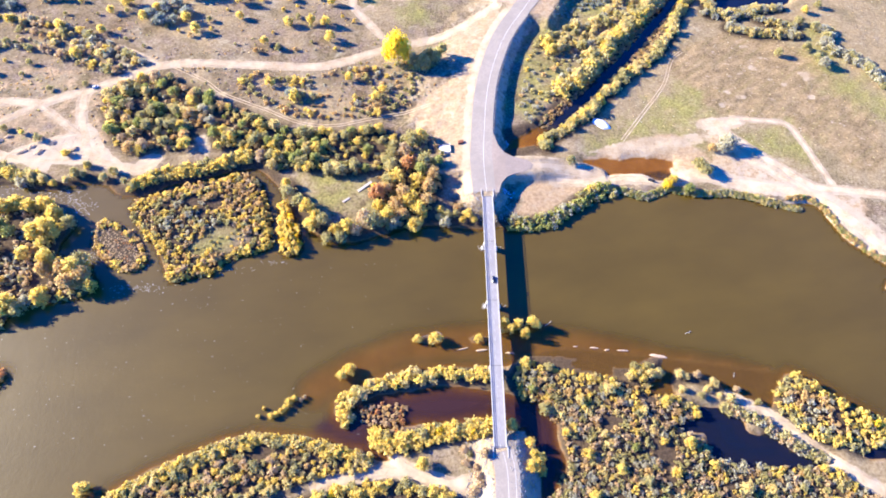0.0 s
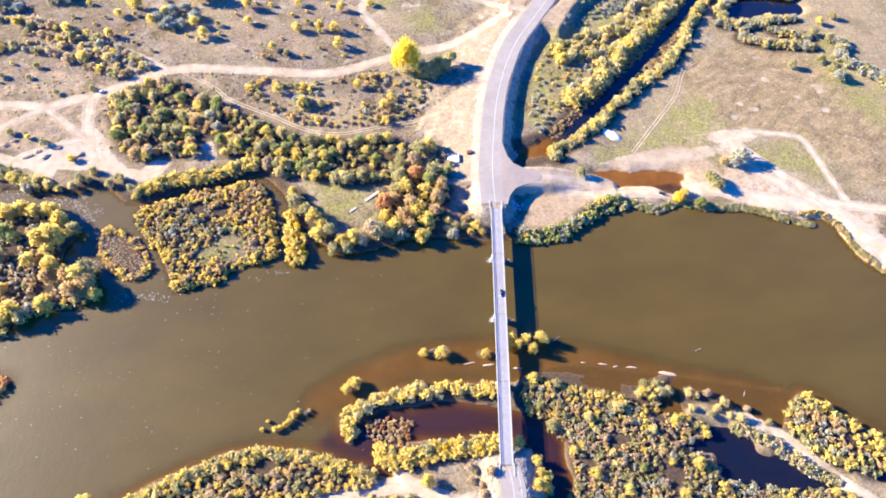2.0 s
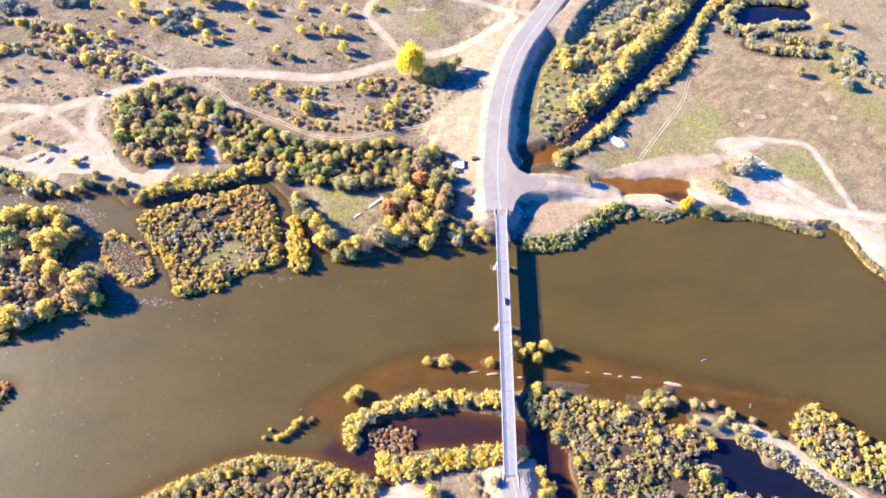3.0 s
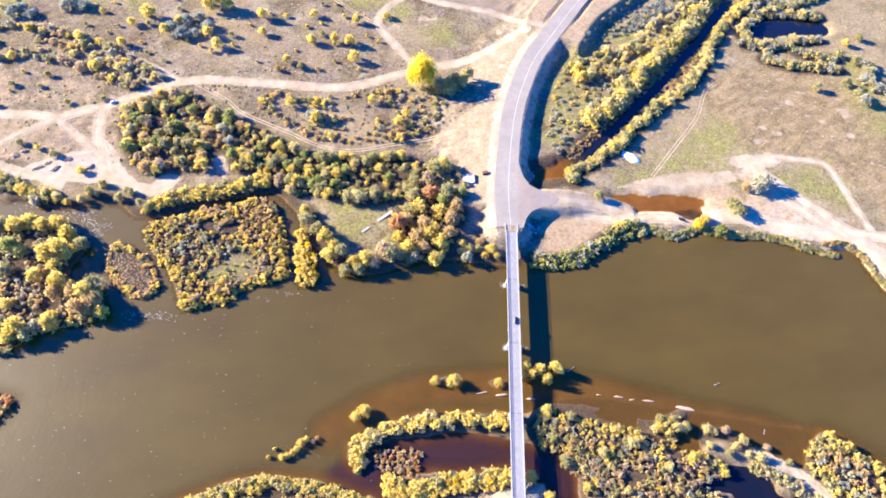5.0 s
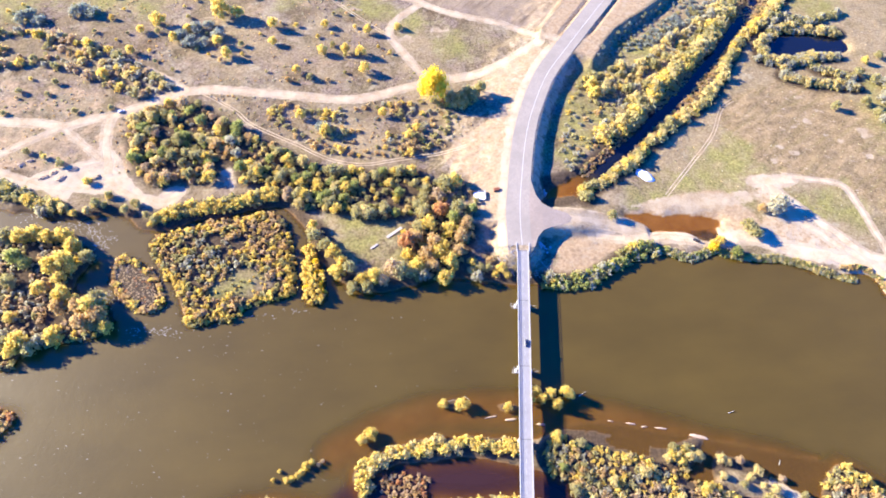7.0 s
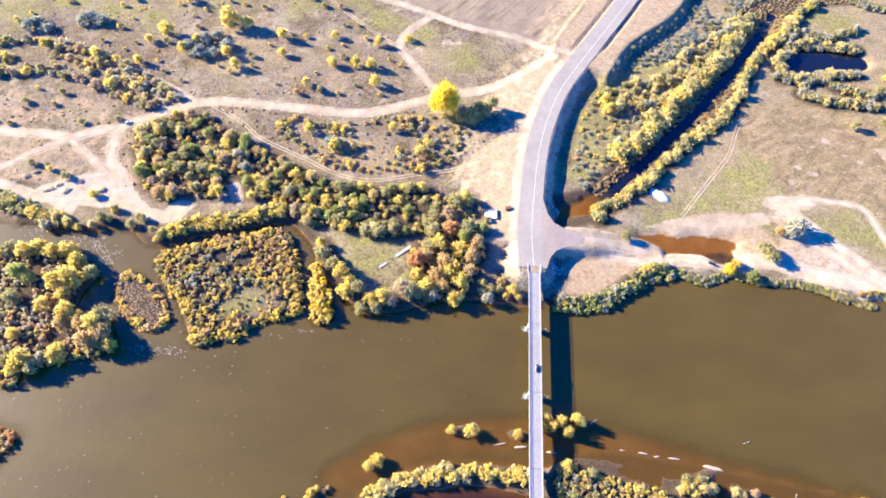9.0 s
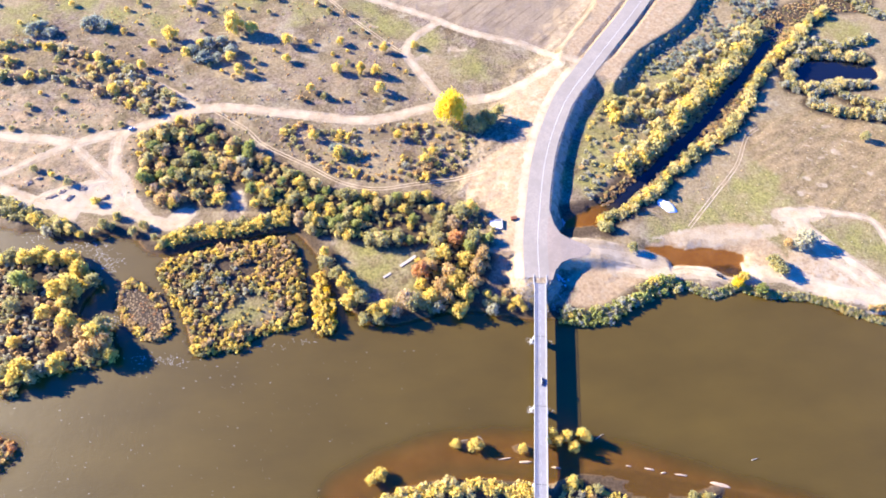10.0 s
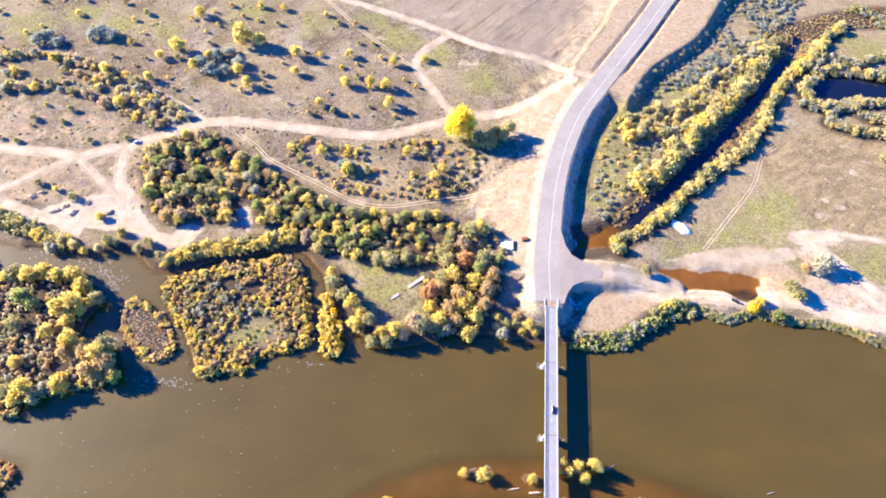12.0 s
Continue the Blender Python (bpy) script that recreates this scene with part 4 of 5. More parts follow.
low_w = []
for x, y, r, kind in fill(THICKET_ISLE_W, 3.4, 1.7, 3.6, {"mauve": 5, "grey": 3, "brown": 2, "olive": 1.5}, 0.7, 1, {"yellow": 5, "olive": 2.5, "brown": 1.5}, 4.5):
    low_w.append((x, y, r * (1.35 if kind == "yellow" else 1.0), kind))
thicket("willow_thicket", low_w, "low mauve and grey brush with a yellow rim on a river island", "thicket", SMALL, 1.15)
for x, y, r, kind in ISLE_W_TREES:
    tree("willow_tree", x, y, r, kind, kind + " willow tree on a river island", "tree", "trees on the island", 1.35)
spots = []
for x, y, r, kind in fill(THICKET_ISLE_B, 2.4, 1.6, 2.6, {"mauve": 4, "rust": 1.5}, 0.0, 2, {"yellow": 4, "brown": 3}, 3.4):
    if kind in ("yellow", "brown"):
        spots.append((x, y, r * 1.3, kind))
thicket("willow_thicket", spots, "yellow and brown willows round the rim of an islet", "thicket", SMALL, 0.9)
thicket("scrub", fill(THICKET_ISLE_B, 1.7, 1.3, 2.0, {"mauve": 5, "rust": 1.2}, 0.0, 22), "low mauve brush covering an islet", "scrub", SMALL, 0.3)
spots = []
for x, y, r, kind in fill(THICKET_ISLE_C, 2.7, 1.9, 3.9, {"brown": 4.5, "yellow": 3.5, "olive": 1.5, "mauve": 1.5}, 0.1, 3, {"yellow": 6, "brown": 2, "olive": 1}, 4.5):
    at = np.array([x]), np.array([y])
    hollow = float(wave(*at, 6, 12)[0]) * 2.0
    if signed(*at, CLEAR_C)[0] + hollow > 0:
        if rng.random() < 0.6:
            continue
        r, kind = r * 0.55, pick({"olive": 3, "yellow": 2})
    elif signed(*at, SPARSE_C)[0] + hollow > 0:
        if rng.random() < 0.15 or math.hypot(x + 213, y - 2) < 5:
            continue
        r, kind = r * 0.85, pick({"olive": 4, "grey": 2.5, "brown": 1, "yellow": 2.5})
    elif y < -25 and kind == "brown" and rng.random() < 0.6:
        kind = pick({"olive": 3, "yellow": 4})
    spots.append((x, y, r, kind))
thicket("willow_thicket", spots, "brown and yellow willow thicket round a clearing on the large island", "thicket", SMALL, 1.05)
thicket("willow_thicket", fill(THICKET_ISLE_D, 3.0, 2.4, 3.6, {"gold": 1, "yellow": 7}, 0.0, 4), "orange-yellow willows on a narrow islet", "thicket", SMALL, 1.6)
thicket("willow_thicket", fill(THICKET_SW, 3.2, 1.8, 4.2, {"straw": 4, "yellow": 3, "olive": 4, "brown": 2, "mauve": 1.5}, 0.5, 5, {"yellow": 4, "straw": 3, "olive": 2}), "yellow-green willow thicket on the south bank", "thicket", BUSHES)
thicket("willow_thicket", fill(THICKET_S, 3.8, 3.0, 4.6, GOLDEN, 0.6, 6), "yellow willow bushes beside the south track", "thicket", BUSHES)
spots = []
for x, y, r, kind in fill(THICKET_SE, 2.8, 1.8, 4.0, {"brown": 3, "straw": 3, "yellow": 3, "olive": 3, "grey": 1}, 0.4, 7, {"yellow": 5, "straw": 2, "olive": 2, "brown": 1}):
    if inside(np.array([x]), np.array([y]), MUD_BAY_E)[0] or inside(np.array([x]), np.array([y]), MUD_BAY_W)[0]:
        if rng.random() < 0.88:
            continue
        r *= 0.6
    if height_at(x, y) < -0.3 or (inside(np.array([x]), np.array([y]), MUD_FLAT)[0] and rng.random() < 0.75):
        continue
    if y < -150 + 6 * wave(np.array([x]), np.array([y]), 20, 3)[0] and rng.random() < 0.7:
        kind = pick({"mauve": 4, "brown": 1.5, "grey": 4, "olive": 3.5})
    spots.append((x, y, r, kind))
thicket("willow_thicket", spots, "dense mixed brown and yellow willow thicket", "thicket", SMALL, 0.85)
thicket("willow_thicket", fill(THICKET_E, 3.1, 2.5, 4.0, {"brown": 4, "yellow": 3, "grey": 2}, 0.3, 8, GOLDEN), "yellow-rimmed brown willow thicket on the bank", "thicket", SMALL)
def open_spots(area, gap, r0, r1, mixture, gaps, seed):
    """Spots on dry land, off the tracks."""
    spots = fill(area, gap, r0, r1, mixture, gaps, seed)
    x, y = np.array([s[0] for s in spots]), np.array([s[1] for s in spots])
    far = np.full(len(spots), 99.0)
    for _, line, half in TRACKS:
        far = np.minimum(far, near(x, y, smooth(line))[0] - half)
    return [s for s, d, z in zip(spots, far, height_at(x, y)) if d > 1.5 and z > 0.9]


TUFT_MIX = {"brown": 4, "mauve": 3, "olive": 3, "grey": 2}
thicket("dry_tussocks", open_spots(GRASSLAND, 4.2, 0.7, 1.8, TUFT_MIX, 1.2, 30), "low brown tussocks and tiny bushes on dry grassland", "tussocks", TUFTS)
thicket("dry_tussocks", open_spots([(-480, 60), (-250, 60), (-230, 110), (-300, 120), (-480, 100)], 5.0, 0.8, 1.8, TUFT_MIX, 0.8, 31), "low brown tussocks between sand tracks", "tussocks", TUFTS)
thicket("dry_tussocks", open_spots([(-250, 135), (-60, 140), (-45, 100), (-110, 78), (-200, 105)], 4.4, 0.8, 2.0, TUFT_MIX, 0.9, 32), "low brown tussocks below the sand track", "tussocks", TUFTS)
thicket("dry_tussocks", open_spots([(120, 75), (360, 40), (360, 230), (200, 215), (150, 140)], 6.0, 0.5, 1.2, TUFT_MIX, 0.6, 33), "sparse low tussocks on the eastern meadow", "tussocks", TUFTS, 0.6)
thicket("scrub", fill(SCRUB_NW, 5.2, 2.4, 5.6, {"mauve": 3, "olive": 4, "grey": 4, "straw": 4, "yellow": 1.5}, 0.85, 9), "patchy olive and brown scrub on dry grassland", "scrub", BUSHES, 1.1)
thicket("scrub", fill(BRUSH, 2.3, 1.4, 2.4, {"brown": 3, "mauve": 4, "rust": 1}, 0.3, 16), "bare brown willow brush standing in the backwater", "scrub", SMALL)
thicket("willow_thicket", fill(ISLE_E, 3.0, 1.8, 3.2, {"brown": 4, "rust": 3, "yellow": 2}, 0.1, 17), "rusty brown brush on the tip of an island", "thicket", SMALL)
thicket("scrub", fill(SCRUB_TRACK, 5.0, 2.2, 4.4, {"olive": 5, "brown": 3, "yellow": 2, "grey": 1}, 0.85, 10), "olive scrub below the sand track", "scrub", SMALL)
thicket("scrub", fill(SCRUB_GREY, 5.0, 1.8, 4.4, {"grey": 4, "olive": 5, "brown": 2, "yellow": 2}, 1.05, 11), "grey-green scrub between road and creek", "scrub", SMALL, 0.75)
spots = []
for x, y, r, kind in fill(SCRUB_BLUFF, 4.0, 2.4, 4.8, {"silver": 6, "olive": 2}, 0.3, 12):
    gap = -signed(np.array([x]), np.array([y]), PLATEAU)[0]
    spots.append((x, y, r * (0.65 if gap < 17 else 1.0), kind))
thicket("scrub", spots, "silver-grey scrub below the bluff", "scrub", SMALL, 0.75)
for side in (-1, 1):
    p = even(CREEK[2:], 4.0)
    t = np.gradient(p, axis=0)
    t /= np.hypot(*t.T)[:, None]
    bank = [tuple(q) for q in p + side * 7.5 * np.stack([-t[:, 1], t[:, 0]], 1)]
    thicket("scrub", along(bank, 3.5, 1.7, 1.0, 2.0, {"brown": 4, "mauve": 3, "olive": 2}), "dead brown brush along the creek edge", "scrub", SMALL, 0.7)
for line, half, mixture, r, label in (
        (SHORE_SW, 2.0, {"yellow": 4, "straw": 4, "olive": 2}, 2.5, "yellow willows leaning over the south shore"),
        (HEDGE_ARC, 3.4, {"yellow": 6, "straw": 2.5, "olive": 1}, 3.0, "row of bright yellow willows on a curved spit"),
        (HEDGE_POND, 4.5, GOLDEN, 3.0, "row of yellow willows beside the backwater"),
        (HEDGE_SHORE_W, 4.5, {"yellow": 3, "olive": 4, "grey": 1}, 3.6, "olive willows along the shore"),
        (HEDGE_SHORE_M, 3.5, {"yellow": 5, "olive": 3}, 3.6, "yellow willows along the side channel"),
        (HEDGE_CREEK_L, 4.0, {"yellow": 2.5, "straw": 4, "olive": 2.5}, 5.0, "row of yellow willows along the creek"),
        (HEDGE_CREEK_R, 2.8, {"yellow": 2, "straw": 4, "olive": 3}, 3.9, "row of yellow willows along the creek"),
        (HEDGE_NE_A, 3.4, {"straw": 5, "olive": 3, "grey": 2}, 3.2, "pale yellow willows round a pond"),
        (HEDGE_NE_B, 2.6, {"straw": 4, "olive": 3, "grey": 3}, 3.1, "pale yellow willows in the meadow"),
        (HEDGE_NE_C, 3.4, {"straw": 5, "olive": 3, "grey": 2}, 3.2, "pale yellow willows round a pond"),
        (HEDGE_NE_G, 2.6, {"straw": 4, "olive": 3, "grey": 3}, 2.8, "pale yellow and grey willows in the meadow"),
        (HEDGE_NE_D, 4.0, {"grey": 5, "olive": 3}, 3.4, "grey-green willows in the meadow"),
        ([(93, 10), (104, 8), (115, 4), (124, 7), (133, 12)], 2.4, {"green": 3, "olive": 4, "grey": 2}, 1.5, "low green shrubs at the tip of the sandy shore"),
        (HEDGE_BANK_E, 4.6, {"green": 4, "olive": 4, "grey": 2, "yellow": 0.6}, 2.7, "green willows at the sandy shore"),
        (HEDGE_NE_E, 3.5, {"grey": 3, "olive": 4}, 3.0, "grey-green willows in the far meadow"),
        (HEDGE_NE_F, 3.5, {"grey": 3, "olive": 4}, 3.0, "grey-green willows in the far meadow"),
        (HEDGE_POND_SE, 2.5, {"olive": 4, "mauve": 3, "grey": 2}, 2.2, "olive and grey brush between pond and track"),
        (FRINGE_E, 1.6, {"brown": 4, "olive": 3, "green": 1.5}, 1.3, "low brown and green fringe along the sandy bank"),
        (HEDGE_BANK_F, 2.2, {"green": 1.5, "olive": 4, "straw": 3, "grey": 2}, 1.2, "low green shrubs at the sandy shore")):
    thicket("willow_row", along(line, half, r * 0.8, r * 0.95, r * 1.5, mixture), label, "willows", BUSHES if r > 3 else SMALL)

low = []
for x, y, r, kind in fill(WOOD_NW, 4.2, 2.2, 5.8, WOODS, 0.5, 13):
    if signed(np.array([x]), np.array([y]), SAND_WOOD)[0] > -4:
        continue
    if x > -165 + 12 * float(wave(np.array([x]), np.array([y]), 25, 9)[0]):
        kind = pick({"green": 2.5, "olive": 5, "yellow": 3, "straw": 2.5})
    elif y < 62:
        kind = pick({"mauve": 2, "olive": 3, "yellow": 3, "brown": 2})
    if r < 3.6:
        low.append((x, y, r, kind))
    else:
        tree("willow_tree", x, y, r, kind, kind + " autumn willow tree in a riverside wood", "tree", "riverside wood")
thicket("willow_thicket", low, "mixed green and yellow underwood between riverside willows", "thicket", BUSHES)
thicket("willow_thicket", fill(WOOD_BRIDGE, 4.6, 2.2, 3.6, {"olive": 4, "brown": 3, "yellow": 2}, 0.3, 14), "brown and olive underwood below the trees beside the bridge", "thicket", SMALL)
for x, y, r, kind in BRIDGE_WOOD:
    tree("willow_tree", x, y, r * 0.92, kind, kind + " autumn willow tree beside the bridge", "tree", "trees beside the bridge", 1.3)
for x, y, r, kind in CHANNEL_TREES:
    tree("willow_tree", x, y, r, kind, kind + " autumn willow tree along a side channel", "tree", "trees along the side channel", 1.35)
thicket("willow_thicket", fill(BELT, 5.2, 2.6, 6.0, {"yellow": 1.5, "straw": 5, "olive": 4, "grey": 2}, 0.75, 18), "pale yellow and olive willow belt between road and creek", "thicket", BUSHES, 1.25)
thicket("reed_marsh", fill(MARSH, 2.6, 1.2, 2.4, {"rust": 0.7, "brown": 4, "olive": 3, "mauve": 3}, 0.4, 19), "rusty brown reeds in a dried-up creek bed", "reeds", TUFTS, 0.9)
for x, y in FLAT_SHRUBS:
    tree("shrub", x, y, rng.uniform(2.2, 3.4), pick({"mauve": 3, "straw": 3, "olive": 1}), "beige half-bare shrub on a muddy shore", "shrub", "shrubs on the muddy shore")
for x, y in SPIT_SHRUBS:
    tree("shrub", x, y, rng.uniform(2.8, 3.8), pick({"yellow": 3, "straw": 2, "olive": 2}), "yellow shrub on a sandy spit", "shrub", "shrubs on the spit")
for x, y in SHORE_W_SHRUBS:
    tree("shrub", x, y, rng.uniform(2.6, 4.2), pick({"straw": 4, "olive": 3, "yellow": 2}), "pale autumn willow shrub at the sandy shore", "shrub", "shrubs near the shore", 1.2)
for k, (x, y) in enumerate(BAR_SHRUBS):
    tree("shrub", x, y, (1.5, 1.4, 2.2, 2.0, 2.2, 2.3, 2.5, 2.2, 1.6, 1.4)[k], "mauve" if k > 7 else "yellow", "small willow shrub on a drowned bar", "shrub", "shrubs at the water", 1.1)
for x, y in SHRUBS_NE:
    tree("shrub", x, y, rng.uniform(3.2, 4.8), pick({"yellow": 3, "olive": 3, "grey": 2}), "pale autumn shrub standing alone in the far meadow", "shrub", "shrubs in the meadow", 1.3)
for x, y in BRIDGE_SHRUBS:
    tree("shrub", x, y, rng.uniform(3.0, 4.0), "yellow", "yellow willow shrub standing in the shallows beside the bridge", "shrub", "shrubs at the water", 1.7)
for k, (x, y) in enumerate(YELLOW):
    tree("shrub", x, y, (8.5, 6.0, 6.5)[k] if k < 3 else rng.uniform(3.4, 5.2), "yellow", "round yellow autumn shrub on dry grassland", "shrub", "shrubs on the grassland", 1.35)
few = open_spots(GRASSLAND, 11.0, 1.6, 3.2, {"olive": 4, "yellow": 4, "brown": 2}, 0.95, 34)
for x, y, r, kind in few[:95]:
    tree("shrub", x, y, r, kind, "small " + kind + " autumn shrub on dry grassland", "shrub", "small shrubs on the grassland", 1.2)
for x, y in SHORE_YELLOW + SOUTH_YELLOW:
    tree("shrub", x, y, rng.uniform(3.0, 4.6), "yellow", "yellow autumn willow shrub at the water", "shrub", "shrubs at the water")
for k, (x, y) in enumerate(EAST_TREES):
    tree("shrub", x, y, rng.uniform(5.5, 7.5) if k < 4 else rng.uniform(3.2, 4.6), ("olive", "olive", "grey", "grey", "brown", "olive", "gold", "yellow", "green")[k], "lone willow shrub on pale sand", "shrub", "shrubs on the sand")
for x, y in GREY_WILLOW:
    tree("shrub", x, y, rng.uniform(5.5, 7.5), "silver", "low silvery grey willow shrub on grassland", "shrub", "grey shrubs", 0.7)
for x, y in BANK_SHRUBS:
    tree("shrub", x, y, rng.uniform(2.4, 4.2), pick({"olive": 4, "yellow": 3}), "olive willow shrub on open ground", "shrub", "shrubs near the shore")
for x, y in ((-18, -180), (-14, -188), (-12, -197), (-9, -181), (-20, -185), (-13, -193), (-16, -201), (-21, -178)):
    tree("shrub", x, y, rng.uniform(2.4, 3.6), pick({"mauve": 4, "brown": 1, "olive": 2}), "straw-coloured shrub on the south bridge slope", "shrub", "shrubs at the south bridge head", 0.9)
for x, y in ((-22, -6), (-14, -12), (-28, -12), (-18, -16), (-34, -14), (-10, -16)):
    tree("shrub", x, y, rng.uniform(2.6, 4.4), pick({"brown": 3, "olive": 3, "yellow": 2}), "straw-coloured bare shrub beside the bridge head", "shrub", "shrubs at the bridge head", 0.8)
big = fill(THICKET_SE, 14.0, 2.8, 4.8, {"yellow": 5, "straw": 3, "olive": 3, "green": 1}, 0.0, 40) + fill(THICKET_ISLE_W, 16.0, 4.5, 7.0, {"yellow": 4, "olive": 3, "gold": 0.6}, 0.0, 41)
for x, y, r, kind in big[:90]:
    tree("willow_tree", x, y, r, kind, "larger " + kind + " willow standing out of the thicket", "tree", "trees in the thickets", 1.0)
for x, y in BIG_TREE:
    tree("tree", x, y, rng.uniform(5.0, 6.0), "olive", "dark olive tree below the golden poplar", "tree", "trees by the track", 1.9)
v, f = crown_arrays(77, 26, 2600, 1.7, 0.042)
me = mesh_from("crown", v, f)
me.materials.append(LEAVES["gold"])
for k in range(4):
    CROWNS["gold", k] = me
poplar = tree("poplar_tree", *POPLAR[0], 11.2, "gold", "tall golden yellow poplar in full autumn colour", "tree", "trees by the track", 1.75)

# ---- the bridge ----


def part(name, bm, mat, parent, label=""):
    me = bpy.data.meshes.new(name)
    bm.to_mesh(me)
    bm.free()
    me.materials.append(mat)
    ob = new(name, me)
    ob.parent = parent
    return tagged(ob, label)


def box(x0, x1, y0, y1, z0, z1, bevel=0.0):
    bm = bmesh.new()
    bmesh.ops.create_cube(bm, size=1, matrix=Matrix.Translation(((x0 + x1) / 2, (y0 + y1) / 2, (z0 + z1) / 2)) @ Matrix.Diagonal((x1 - x0, y1 - y0, z1 - z0, 1)))
    if bevel:
        bmesh.ops.bevel(bm, geom=bm.edges[:], offset=bevel, segments=1, affect="EDGES")
    return bm


bridge = tagged(new("road_bridge"), "long narrow grey concrete road bridge over a muddy river", "bridge")
part("carriageway", box(-3.1, 3.1, BRIDGE_END, 0, DECK_Z - 0.1, DECK_Z + 0.05), DECK, bridge, "pale grey asphalt carriageway")
part("deck_slab", box(-3.9, 3.9, BRIDGE_END, 0, DECK_Z - 0.5, DECK_Z - 0.104), CONCRETE, bridge)
PIERS = (-38.0, -83.0, -128.0)
for side in (-1, 1):
    a, b = sorted((side * 3.12, side * 3.88))
    part("kerb", box(a, b, BRIDGE_END, 0, DECK_Z - 0.1, DECK_Z + 0.25, 0.04), CONCRETE, bridge, "pale concrete kerb and footway")
for k, x0 in enumerate((-3.2, -1.1, 1.1, 3.2)):
    part("girder", box(x0 - 0.35, x0 + 0.35, BRIDGE_END + 0.3, -0.3, DECK_Z - 2.4, DECK_Z - 0.504), CONCRETE, bridge)
rail = box(-0.06, 0.06, BRIDGE_END, 0, DECK_Z + 0.95, DECK_Z + 1.07)
for z0 in (0.45, 0.7):
    low = box(-0.03, 0.03, BRIDGE_END, 0, DECK_Z + z0, DECK_Z + z0 + 0.06)
    me = bpy.data.meshes.new("rail")
    low.to_mesh(me)
    low.free()
    rail.from_mesh(me)
rail_mesh = bpy.data.meshes.new("railing")
rail.to_mesh(rail_mesh)
rail.free()
rail_mesh.materials.append(STEEL)
post = box(-0.06, 0.06, -0.06, 0.06, DECK_Z + 0.25, DECK_Z + 0.95)
post_mesh = bpy.data.meshes.new("railing_post")
post.to_mesh(post_mesh)
post.free()
post_mesh.materials.append(STEEL)
for side in (-1, 1):
    railing = new("railing", rail_mesh)
    railing.location.x = side * 3.75
    railing.parent = bridge
    tagged(railing, "pale steel bridge railing")
    for k in range(60):
        ob = new("post", post_mesh)
        ob.location = (0, -1.0 - k * 2.98, 0)
        ob.parent = railing
JOINT = plain("rubber_joint", (0.09, 0.088, 0.085), 0.8)
for y0 in (*PIERS, -0.4, BRIDGE_END + 0.4):
    part("expansion_joint", box(-3.1, 3.1, y0 - 0.18, y0 + 0.18, DECK_Z + 0.045, DECK_Z + 0.062), JOINT, bridge, "dark expansion joint across the deck")
for y0 in PIERS:
    pier = part("pier", box(-4.6, 4.6, y0 - 0.9, y0 + 0.9, -4, 5.9, 0.5), CONCRETE, bridge)
    part("pier_cap", box(-4.3, 4.3, y0 - 1.2, y0 + 1.2, 5.9, DECK_Z - 2.404, 0.15), CONCRETE, pier)
    part("pile_cap", box(-5.6, 5.6, y0 - 1.6, y0 + 1.6, -4, 0.5, 0.3), CONCRETE, pier)
for y0, s in ((0.0, 1), (BRIDGE_END, -1)):
    ab = part("abutment", box(-4.2, 4.2, min(y0, y0 + s * 2), max(y0, y0 + s * 2), 1.0, DECK_Z - 0.504, 0.1), CONCRETE, bridge)
    for side in (-1, 1):
        a, b = sorted((side * 3.9, side * 4.6))
        part("wing_wall", box(a, b, min(y0 - s, y0 + s * 6), max(y0 - s, y0 + s * 6), 4.0, DECK_Z + 0.35, 0.05), CONCRETE, ab)

# ---- road paint and edges ----

def stripe(name, line, offset, half, label, heights, dash=0.0):
    p = even(line, 0.5)
    t = np.gradient(p, axis=0)
    t /= np.hypot(*t.T)[:, None]
    nrm = np.stack([-t[:, 1], t[:, 0]], 1)
    z = heights(np.linspace(0, 1, len(p))) + 0.065
    v = np.stack([np.c_[p + nrm * (offset - half), z], np.c_[p + nrm * (offset + half), z]], 1).reshape(-1, 3)
    f = grid_faces(len(p), 2)
    if dash:
        f = f[(np.arange(len(f)) * 0.5) % dash < dash * 0.4]
    return structure(name, mesh_from(name, v, f[:, ::-1]), PAINT, label, "road marking")


level = lambda u: DECK_Z + 0 * u
stripe("road_marking", ROAD, -1.6, 0.16, "worn white centre line on grey asphalt", road_z)
stripe("road_marking", [(0, BRIDGE_END), (0, -90), (0, 0)], 0.0, 0.05, "thin dashed white line along the bridge", level, 6.0)
for off in (0.2, 4.6):
    stripe("road_marking", ROAD_S, off, 0.12, "worn white line on the approach road", level)

flare = bmesh.new()
edge = [(5, 66), (7.5, 56), (9.8, 47), (14, 40), (20, 36.5), (27, 34.2), (32, 32.5), (35, 29), (33, 25.5), (28, 22.6), (21, 20.5), (14.5, 17), (10.5, 11), (8.3, 3), (5, 3)]
top = [flare.verts.new((x, y, DECK_Z + 0.02 - 0.055 * max(0, x - 12))) for x, y in edge]
low = [flare.verts.new((x, y, DECK_Z - 0.6 - 0.055 * max(0, x - 12))) for x, y in edge]
flare.faces.new(top)
for k in range(len(edge)):
    n = (k + 1) % len(edge)
    flare.faces.new((top[k], low[k], low[n], top[n]))
bmesh.ops.recalc_face_normals(flare, faces=flare.faces[:])
flare_mesh = bpy.data.meshes.new("road_junction")
flare.to_mesh(flare_mesh)
flare.free()
structure("road_junction", flare_mesh, RAMP_MAT, "dusty paved mouth of the side road", "road")

RIPRAP = plain("riprap_stone", (0.2, 0.187, 0.17), 0.9, 0, 0.3, 0.7)


